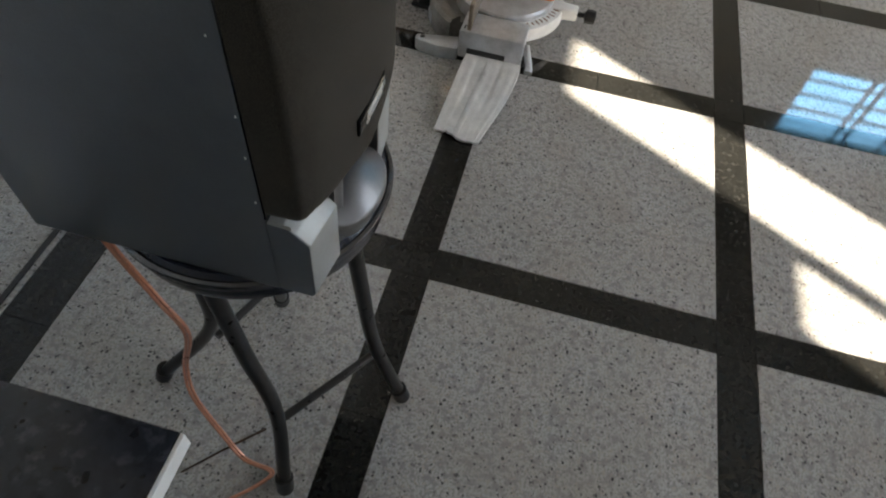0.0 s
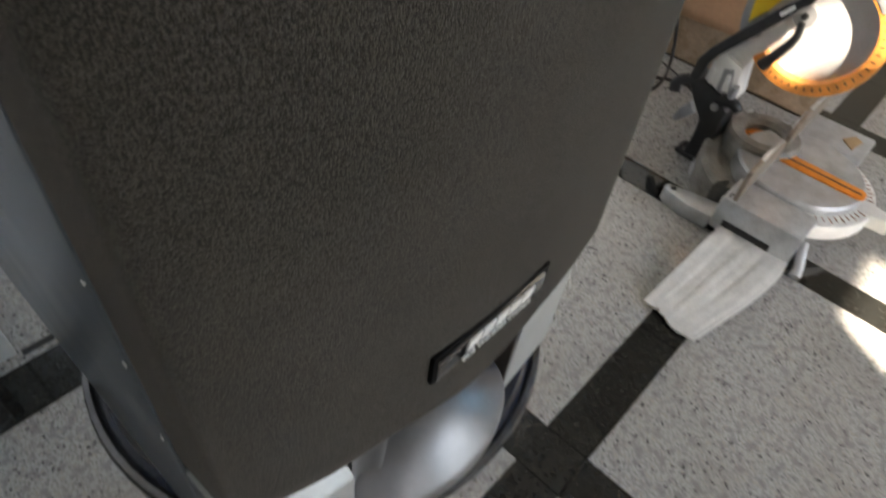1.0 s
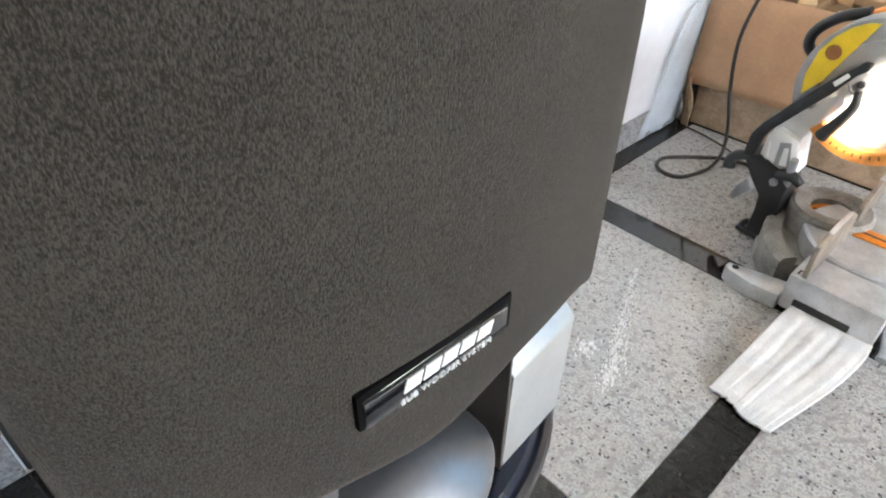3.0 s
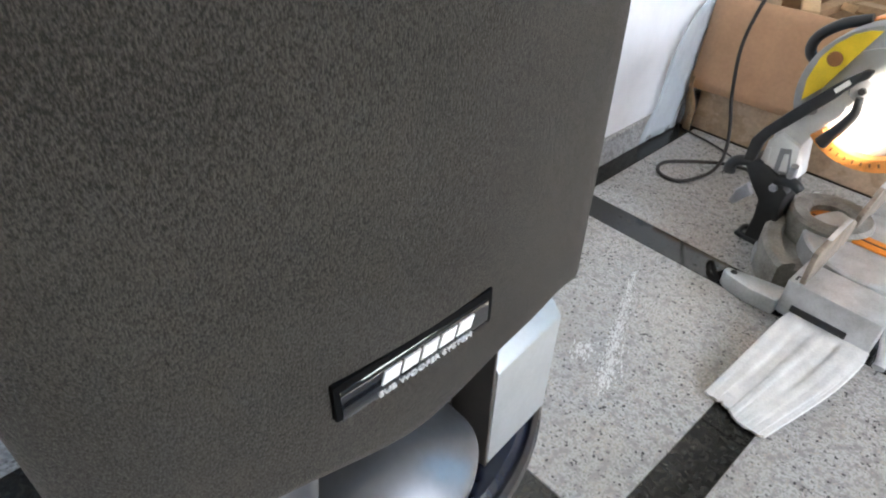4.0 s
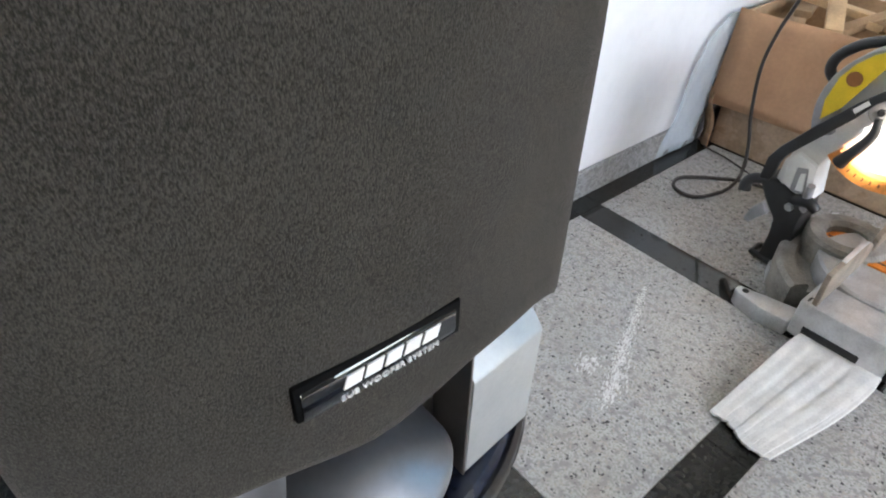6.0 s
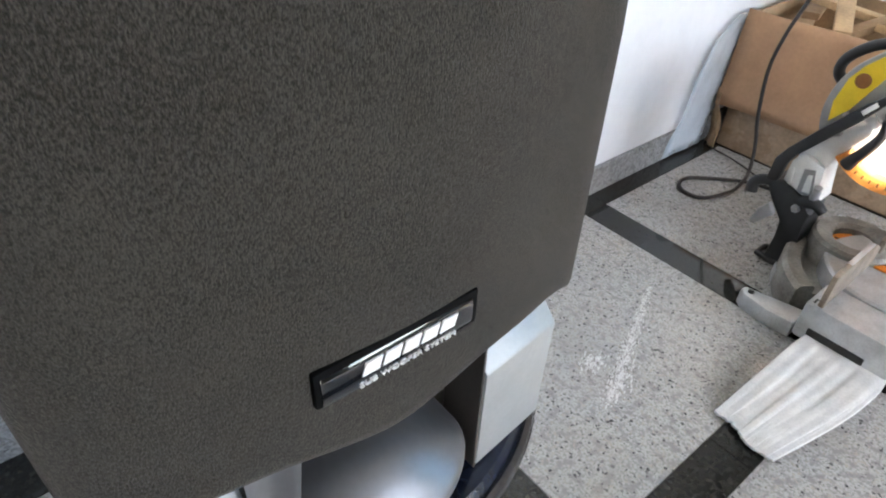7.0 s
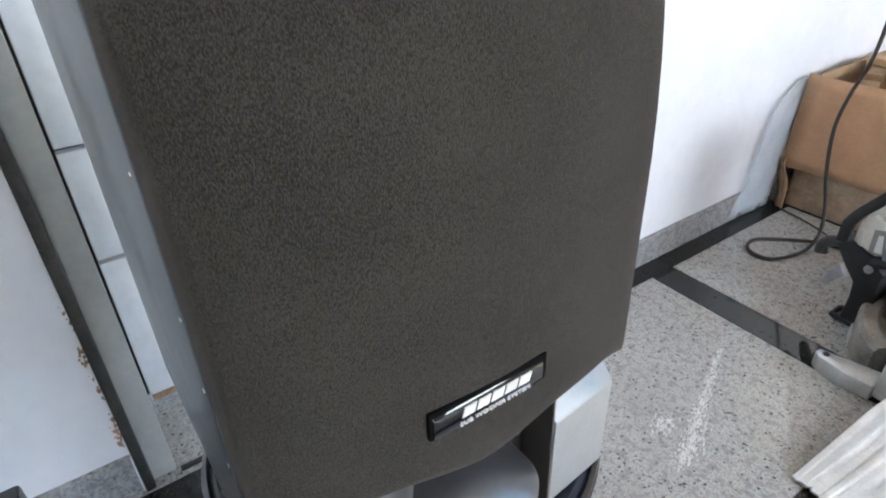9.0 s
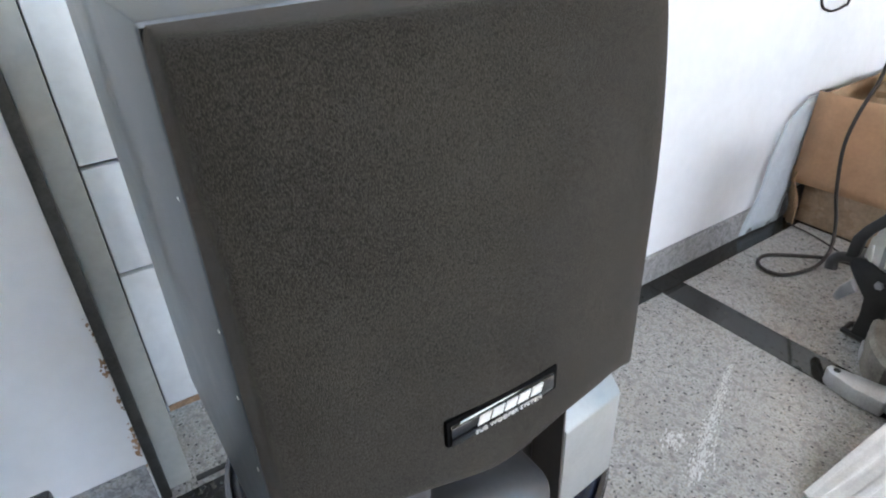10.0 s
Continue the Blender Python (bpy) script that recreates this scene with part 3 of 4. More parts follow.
def stool():
    cx, cy = -0.136, -0.321
    s = thing("stool", (cx, cy, 0), "round black vinyl stool with splayed black tube legs", "stool")
    prof = [(0, 0.497), (0.100, 0.498), (0.114, 0.5035), (0.123, 0.502), (0.1295, 0.494), (0.1295, 0.482), (0.126, 0.468), (0.112, 0.462), (0, 0.462)]
    part("seat", lathe(prof, 64, place=(cx, cy, 0)), M_VINYL, s, "glossy blue-black vinyl seat")
    rim = bmesh.new()
    lathe([(0.1288 + 0.004 * math.cos(radians(a)), 0.4935 + 0.005 * math.sin(radians(a))) for a in range(0, 361, 45)], 64, rim, (cx, cy, 0))
    part("rim", rim, M_RIM, s, "dark shiny rim")
    feet = [(0.017, -0.297), (-0.104, -0.477), (-0.351, -0.369), (-0.23, -0.189)]
    knees = []
    for fx, fy in feet:
        d = Vector((fx - cx, fy - cy, 0)).normalized()
        top = Vector((cx, cy, 0)) + d * 0.086 + Vector((-0.045 if fy < -0.45 else 0.0, 0, 0))
        knee = Vector((cx, cy, 0)) + d * 0.112
        knees.append(Vector((knee.x, knee.y, 0.17)))
        leg = part("leg", tube([(top.x, top.y, 0.465), (top.x * 0.5 + knee.x * 0.5, top.y * 0.5 + knee.y * 0.5, 0.30), (knee.x, knee.y, 0.17), (fx * 0.96 + cx * 0.04, fy * 0.96 + cy * 0.04, 0.02)], 0.0095, 14), M_TUBE, s)
        part("rubber_foot", tube([(fx * 0.955 + cx * 0.045, fy * 0.955 + cy * 0.045, 0.028), (fx, fy, 0.0)], (0.013, 0.0125), 14, smooth=1), M_PLASTIC, leg)
    for k in (0, 2):
        a, c = knees[k], knees[(k + 1) % 4]
        part("stretcher", tube([a + (c - a) * 0.03 - Vector((0, 0, 0.03)), c + (a - c) * 0.03 - Vector((0, 0, 0.03))], 0.006, 10, smooth=1), M_TUBE, s)


def copper_wire():
    w = thing("speaker_wire", (-0.27, -0.4, 0), "clear twin copper speaker wire hanging down to the floor", "cable")
    line = [(-0.279, -0.36, 0.56), (-0.290, -0.375, 0.50), (-0.262, -0.402, 0.45), (-0.225, -0.412, 0.36), (-0.212, -0.411, 0.29), (-0.240, -0.413, 0.19), (-0.240, -0.425, 0.12), (-0.205, -0.443, 0.05), (-0.172, -0.458, 0.014), (-0.131, -0.462, 0.006), (-0.140, -0.482, 0.005), (-0.18, -0.52, 0.004), (-0.262, -0.59, 0.004), (-0.36, -0.68, 0.004)]
    for dx in (-0.0019, 0.0019):
        part("strand", tube([(x + dx, y + dx * 0.6, z) for x, y, z in line], 0.0021, 8), M_COPPER, w)
    t = thing("twig", (-0.21, -0.45, 0), "thin dark twig lying on the granite floor", "twig")
    part("stem", tube([(-0.165, -0.405, 0.002), (-0.2, -0.44, 0.003), (-0.255, -0.497, 0.002)], (0.0022, 0.0012), 6), M_TWIG, t)


def slab_table():
    t = thing("low_table", (-0.19, -0.67, 0), "low table with speckled black top and white edge", "table")
    part("tabletop", box(-0.285, -0.098, -0.78, -0.556, 0.43, 0.452, 0.003), M_SLAB, t, "speckled black top")
    part("edge_band", box(-0.098, -0.094, -0.779, -0.557, 0.4305, 0.4515, 0.001), M_WHITE, t, "white edge band")
    for x in (-0.26, -0.13):
        for y in (-0.75, -0.62):
            part("leg", box(x - 0.02, x + 0.02, y - 0.02, y + 0.02, 0, 0.43, 0.003), M_TUBE, t)


# ---- the corner with the saw ----
YK = 0.757                                   # the saw's cutting plane


def arc(cx, cz, r0, r1, a0, a1, lo, hi, n=28, bevel=0.0):
    """A flat ring sector standing upright across y."""
    out = [(cx + r1 * math.cos(radians(a0 + (a1 - a0) * k / n)), cz + r1 * math.sin(radians(a0 + (a1 - a0) * k / n))) for k in range(n + 1)]
    inn = [(cx + r0 * math.cos(radians(a1 + (a0 - a1) * k / n)), cz + r0 * math.sin(radians(a1 + (a0 - a1) * k / n))) for k in range(n + 1)]
    return extrude(out + inn, lo, hi, "y", bevel)


def mitre_saw():
    s = thing("mitre_saw", (-0.06, YK, 0), "orange and grey mitre saw with raised blade standing on the floor", "saw")
    base = part("base", box(-0.10, 0.052, 0.553, 0.635, 0.012, 0.086, 0.006), M_ALU, s, "dusty cast aluminium base")
    part("table_wing", box(-0.10, 0.05, 0.88, 0.985, 0.012, 0.086, 0.006), M_ALU, s)
    part("slot", box(-0.079, 0.014, 0.5515, 0.56, 0.026, 0.043, 0.003), M_PLASTIC, base, "dark slot in the end of the base")
    mk = box(-0.092, -0.0885, 0.5615, 0.5725, 0.0858, 0.0866)
    mk = box(-0.092, -0.076, 0.5725, 0.5750, 0.0858, 0.0866, bm=mk)
    mk = box(-0.0795, -0.076, 0.5615, 0.5725, 0.0858, 0.0866, bm=mk)
    part("moulded_mark", mk, M_PLASTIC, base, smooth=False)
    for y0, y1 in ((0.553, 0.592), (0.945, 0.984)):
        out = [(-0.101, y0), (-0.15, y0 - 0.004), (-0.196, y0 + 0.004), (-0.208, y0 + 0.014), (-0.205, y1 - 0.012), (-0.17, y1 - 0.004), (-0.135, y1 + 0.004), (-0.101, y1 + 0.012)]
        ft = part("foot", extrude(out, 0.0, 0.034, "z", 0.004), M_ALU, s)
        part("bolt_hole", lathe([(0, 0.0345), (0.006, 0.0345), (0.006, 0.031), (0, 0.031)], 14, place=(-0.19, (y0 + y1) / 2 - 0.002, 0.0005)), M_PLASTIC, ft)
    for y in (0.60, 0.93):
        part("front_pad", box(0.02, 0.06, y - 0.018, y + 0.018, 0.0, 0.02, 0.003), M_PLASTIC, s)
    part("bed", box(-0.09, 0.04, 0.636, 0.879, 0.014, 0.07, 0.004), M_DUSTY, s)
    # turntable with its scale rim
    part("turntable", lathe([(0, 0.089), (0.117, 0.089), (0.121, 0.085), (0.121, 0.03), (0, 0.03)], 56, place=(-0.03, YK, 0)), M_ALU, s, "dusty round turntable")
    # the rim's white colour stands in for direct sun
    part("scale_rim", lathe([(0.122, 0.075), (0.147, 0.070), (0.150, 0.064), (0.150, 0.04), (0.122, 0.036)], 30, None, (-0.03, YK, 0), -68, 62), M_PALE, s, "curved scale rim, whitened for the sun on it")
    rim_marks = bmesh.new()
    for k in range(-11, 11):
        a = radians(k * 5.5)
        c = box(0.126, 0.138 if k % 2 else 0.142, -0.0007, 0.0007, 0.0732, 0.0748)
        moved(c, Matrix.Translation((-0.03, YK, 0)) @ Matrix.Rotation(a, 4, "Z"))
        merge(rim_marks, c)
    part("scale_marks", rim_marks, M_BROWN, s, smooth=False)
    ins = part("kerf_insert", extrude([(-0.068, YK - 0.019), (0.082, YK - 0.017), (0.092, YK - 0.010), (0.092, YK + 0.010), (0.082, YK + 0.017), (-0.068, YK + 0.019)], 0.0885, 0.0925, "z", 0.0008), M_ORANGE, s, "orange kerf insert")
    part("kerf", box(-0.064, 0.084, YK - 0.0022, YK + 0.0022, 0.0915, 0.0929), M_PLASTIC, ins, smooth=False)
    arm = part("mitre_arm", extrude([(0.06, YK - 0.03), (0.13, YK - 0.016), (0.155, YK - 0.014), (0.155, YK + 0.014), (0.13, YK + 0.016), (0.06, YK + 0.03)], 0.046, 0.076, "z", 0.004), M_PALE, s, "mitre lock arm, whitened for the sun on it")
    part("lock_knob", moved(lathe([(0, 0), (0.006, 0), (0.006, 0.018), (0.016, 0.022), (0.018, 0.034), (0.015, 0.046), (0, 0.048)], 9), Matrix.Translation((0.154, YK, 0.06)) @ Matrix.Rotation(radians(90), 4, "Y")), M_PLASTIC, arm, "black lobed knob")
    # castings behind the fence
    part("rear_rim", lathe([(0.150, 0.0), (0.185, 0.0), (0.185, 0.062), (0.178, 0.070), (0.155, 0.070), (0.150, 0.064), (0.150, 0.0)], 30, None, (-0.03, YK, 0), 112, 236), M_DUSTY, s, "dusty grey rear rim of the base")
    part("rear_floor", lathe([(0.0, 0.03), (0.151, 0.03), (0.151, 0.05), (0.0, 0.05)], 30, None, (-0.03, YK, 0), 112, 236), M_DUSTY, s)
    part("yoke_ring", lathe([(0.038, 0.05), (0.074, 0.05), (0.074, 0.096), (0.068, 0.102), (0.046, 0.102), (0.038, 0.094), (0.038, 0.05)], 40, place=(-0.124, YK + 0.032, 0)), M_DUSTY, s, "dusty grey casting ring")
    ri = part("rear_insert", lathe([(0, 0.082), (0.038, 0.082), (0.038, 0.052), (0, 0.052)], 24, place=(-0.124, YK + 0.032, 0)), M_ORANGE, s, "orange plastic inside the ring")
    part("kerf", box(-0.156, -0.092, YK + 0.030, YK + 0.034, 0.0815, 0.0828), M_PLASTIC, ri, smooth=False)
    # fence in two halves
    for y0, y1 in ((0.556, 0.745), (0.769, 1.02)):
        lo, hi = (0.152, 0.128) if y0 < 0.6 else (0.128, 0.152)
        fence = part("fence", extrude([(y0, 0.087), (y1, 0.087), (y1, hi), ((y0 + y1) / 2 + 0.05, 0.155), ((y0 + y1) / 2 - 0.05, 0.155), (y0, lo)], -0.0835, -0.0745, "x", 0.0012), M_FENCE, s, "brown-dusted aluminium fence")
        part("fence_edge", box(-0.0832, -0.0748, (y0 + y1) / 2 - 0.046, (y0 + y1) / 2 + 0.046, 0.1545, 0.1562, 0.0005), M_ALU, fence, "paler aluminium top edge")
    # pivot bracket at the back
    out = [(-0.245, 0.0), (-0.195, 0.0), (-0.197, 0.07), (-0.200, 0.11), (-0.198, 0.129), (-0.204, 0.154), (-0.267, 0.177), (-0.288, 0.167), (-0.290, 0.158), (-0.271, 0.131), (-0.243, 0.097), (-0.240, 0.06)]
    part("pivot_bracket", extrude(out, YK - 0.03, YK + 0.04, "y", 0.005), M_PLASTIC, s, "black pivot bracket")
    part("pivot_bolt", moved(lathe([(0, 0.006), (0.007, 0.006), (0.009, 0), (0, 0)], 6), Matrix.Translation((-0.224, YK - 0.03, 0.136)) @ Matrix.Rotation(radians(90), 4, "X")), M_GREYPL, s)
    part("lock_lever", tube([(-0.284, YK - 0.02, 0.164), (-0.302, YK - 0.03, 0.162), (-0.312, YK - 0.034, 0.150), (-0.311, YK - 0.036, 0.134)], (0.010, 0.012), 12), M_PLASTIC, s, "black locking lever")
    part("wing_knob", extrude([(-0.268, 0.132), (-0.283, 0.109), (-0.291, 0.081), (-0.280, 0.076), (-0.262, 0.100), (-0.252, 0.111)], YK - 0.046, YK - 0.032, "y", 0.003), M_GREYPL, s, "grey wing knob")
    part("stand_loop", tube([(-0.236, YK + 0.02, 0.012), (-0.259, YK + 0.005, 0.008), (-0.2585, YK - 0.024, 0.008), (-0.2166, YK - 0.029, 0.008), (-0.205, YK - 0.015, 0.012)], 0.0062, 8, smooth=1), M_PLASTIC, s, "black angular rear foot")
    part("rear_lug", extrude([(-0.211, YK - 0.055), (-0.180, YK - 0.037), (-0.160, YK - 0.075), (-0.196, YK - 0.086)], 0.0, 0.030, "z", 0.003), M_ALU, s, "grey cast lug")
    # swinging arm from the pivot to the blade
    mid = Vector((-0.125, YK, 0.335))                # the guard's centre
    hub = Vector((-0.155, YK, 0.352))
    part("arm_casting", extrude([(-0.266, 0.150), (-0.268, 0.200), (-0.262, 0.235), (-0.185, 0.336), (-0.158, 0.345), (-0.166, 0.307), (-0.192, 0.268), (-0.212, 0.222), (-0.199, 0.150)], YK - 0.012, YK + 0.05, "y", 0.005), M_PALE, s, "pale cast arm")
    cover = part("arm_cover", extrude([(-0.268, 0.168), (-0.266, 0.218), (-0.247, 0.238), (-0.209, 0.225), (-0.200, 0.154)], YK - 0.0225, YK - 0.011, "y", 0.003), M_PALE, s)
    part("recess", extrude([(-0.238, 0.162), (-0.240, 0.212), (-0.221, 0.217), (-0.209, 0.166)], YK - 0.0240, YK - 0.0222, "y", 0.0008), M_GREYPL, cover)
    part("rib", extrude([(-0.229, 0.169), (-0.230, 0.204), (-0.222, 0.207), (-0.215, 0.171)], YK - 0.0252, YK - 0.0236, "y", 0.0006), M_PALE, cover)
    part("rib", extrude([(-0.259, 0.172), (-0.261, 0.205), (-0.256, 0.207), (-0.252, 0.171)], YK - 0.0252, YK - 0.0222, "y", 0.0006), M_PALE, cover)
    lk = part("guard_link", extrude([(-0.292, 0.172), (-0.290, 0.217), (-0.276, 0.245), (-0.239, 0.297), (-0.191, 0.359), (-0.160, 0.392), (-0.148, 0.392), (-0.150, 0.380), (-0.163, 0.369), (-0.183, 0.336), (-0.259, 0.235), (-0.268, 0.214), (-0.272, 0.176)], YK - 0.042, YK - 0.026, "y", 0.003), M_PLASTIC, s, "black guard link bar")
    part("link_slot", extrude([(-0.192, 0.350), (-0.186, 0.344), (-0.170, 0.366), (-0.176, 0.371)], YK - 0.0436, YK - 0.0415, "y", 0.0008), M_PRINT, lk, "pale slot in the bar")
    part("spring_cover", tube([(-0.153, YK - 0.03, 0.344), (-0.150, YK - 0.032, 0.318), (-0.160, YK - 0.032, 0.290), (-0.172, YK - 0.030, 0.266), (-0.180, YK - 0.028, 0.250)], (0.006, 0.012), 10), M_PLASTIC, s, "black curved spring cover")
    part("detent", tube([(-0.222, YK - 0.02, 0.150), (-0.196, YK - 0.03, 0.160), (-0.178, YK - 0.03, 0.150)], (0.013, 0.009), 10), M_PLASTIC, s)
    part("detent_bolt", tube([(-0.205, YK - 0.02, 0.135), (-0.202, YK - 0.035, 0.195)], (0.009, 0.007), 10, smooth=1), M_GREYPL, s)
    blade = part("blade", moved(lathe([(0, 0.0012), (0.100, 0.0012), (0.100, -0.0012), (0, -0.0012)], 60), Matrix.Translation(mid) @ Matrix.Rotation(radians(90), 4, "X")), M_BLADE, s, "bright round saw blade")
    teeth = bmesh.new()
    for k in range(48):
        c = extrude([(0.099, -0.003), (0.104, 0.002), (0.099, 0.004)], -0.0012, 0.0012, "z")
        merge(teeth, moved(c, Matrix.Translation(mid) @ Matrix.Rotation(radians(90), 4, "X") @ Matrix.Rotation(radians(7.5 * k), 4, "Z")))
    part("teeth", teeth, M_BLADE, blade, smooth=False)
    wash = part("washer", moved(lathe([(0, 0.008), (0.019, 0.008), (0.0215, 0.005), (0.0215, 0), (0, 0)], 28), Matrix.Translation(hub - Vector((0, 0.014, 0))) @ Matrix.Rotation(radians(90), 4, "X")), M_GREYPL, blade, "grey arbor washer")
    part("nut", moved(lathe([(0, 0.012), (0.006, 0.012), (0.007, 0.007), (0, 0.007)], 6), Matrix.Translation(hub - Vector((0, 0.0145, 0))) @ Matrix.Rotation(radians(90), 4, "X")), M_PLASTIC, s)
    lower = part("lower_guard", arc(mid.x, mid.z, 0.090, 0.114, 226, 420, YK - 0.022, YK + 0.022, 40, 0.002), M_GUARD, s, "orange lower guard")
    gm = bmesh.new()
    for k in range(24):
        a = 232 + 7.6 * k
        merge(gm, arc(mid.x, mid.z, 0.097, 0.104, a, a + 1.8, YK - 0.0228, YK - 0.0218, 2))
    part("guard_marks", gm, M_BROWN, lower, smooth=False)
    part("upper_guard", arc(mid.x, mid.z, 0.094, 0.130, 40, 208, YK - 0.024, YK + 0.03, 40, 0.004), M_GREYPL, s, "grey upper guard")
    crescent = [(-0.237, 0.310), (-0.2415, 0.345), (-0.234, 0.387), (-0.219, 0.414), (-0.199, 0.435), (-0.180, 0.446), (-0.162, 0.450), (-0.186, 0.398), (-0.212, 0.341)]
    yel = part("warning_label", extrude(crescent, YK - 0.0268, YK - 0.0243, "y"), M_YELLOW, s, "yellow warning label with a round brown sign", smooth=False)
    part("round_sign", moved(lathe([(0, 0.001), (0.0125, 0.001), (0.0125, 0), (0, 0)], 24), Matrix.Translation((-0.212, YK - 0.0268, 0.391)) @ Matrix.Rotation(radians(90), 4, "X")), M_BROWN, yel)
    hd = part("motor_housing", moved(lathe([(0, -0.01), (0.044, -0.01), (0.050, 0.01), (0.050, 0.12), (0.042, 0.15), (0, 0.155)], 28), Matrix.Translation(mid + Vector((0.01, 0.045, 0.02))) @ Matrix.Rotation(radians(-90), 4, "X")), M_ORANGE, s, "orange motor housing")
    part("end_cap", moved(lathe([(0.03, 0.156), (0.041, 0.15), (0.045, 0.13), (0.052, 0.13), (0.052, 0.115)], 28), Matrix.Translation(mid + Vector((0.01, 0.045, 0.02))) @ Matrix.Rotation(radians(-90), 4, "X")), M_PLASTIC, hd)
    part("carry_handle", tube([(-0.240, YK + 0.03, 0.352), (-0.268, YK + 0.03, 0.372), (-0.266, YK + 0.03, 0.400), (-0.236, YK + 0.03, 0.430), (-0.195, YK + 0.03, 0.448)], 0.0095, 12), M_PLASTIC, s, "black carry handle")
    part("grip", extrude([(-0.215, 0.436), (-0.205, 0.424), (-0.120, 0.470), (-0.04, 0.488), (-0.04, 0.506), (-0.125, 0.490)], YK + 0.03, YK + 0.07, "y", 0.005), M_ORANGE, s, "orange handle grip")
    part("base_clip", tube([(0.055, 0.60, 0.05), (0.072, 0.565, 0.02), (0.074, 0.55, 0.012)], (0.008, 0.010), 10), M_ALU, s)
    part("wood_chip", extrude([(-0.005, 0.925), (0.022, 0.9), (0.03, 0.945), (0.012, 0.955)], 0.0862, 0.0895, "z"), M_WOOD, base, "brown wood chip left on the base", smooth=False)


def hand_brush():
    s = thing("bristle_brush", (-0.04, 0.42, 0), "flat white bristle brush stuck into the saw base", "brush")
    rng = random.Random(3)
    n = 64
    b = bmesh.new()
    for i in range(n):
        u = (i + 0.5) / n
        x0, x1 = -0.076 + 0.128 * u, -0.087 + 0.098 * u + rng.uniform(-0.0015, 0.0015)
        y1 = 0.300 - 0.012 * u + rng.uniform(-0.0025, 0.0025) + 0.005 * math.sin(u * 7)
        lift = 0.0018 * math.sin(u * 17) + 0.0010 * math.sin(u * 43 + 1)
        bow = 0.010 * u
        mid = (0.5 * x0 + 0.5 * x1 + 0.002 * math.sin(u * 9) + bow, 0.42, 0.021 + lift)
        tuft = tube([(x0, 0.5545, 0.025), (0.8 * x0 + 0.2 * x1 + bow, 0.505, 0.029 + lift), mid, (x1, y1, 0.0062 + abs(lift) * 0.6)], (0.0031, 0.0031), 6, smooth=4)
        part("tuft", tuft, M_BRISTLE, s)
    part("bristle_bed", extrude([(-0.074, 0.552), (0.048, 0.552), (0.046, 0.50), (0.010, 0.31), (-0.083, 0.318)], 0.002, 0.012, "z", 0.002), M_BRISTLE, s)


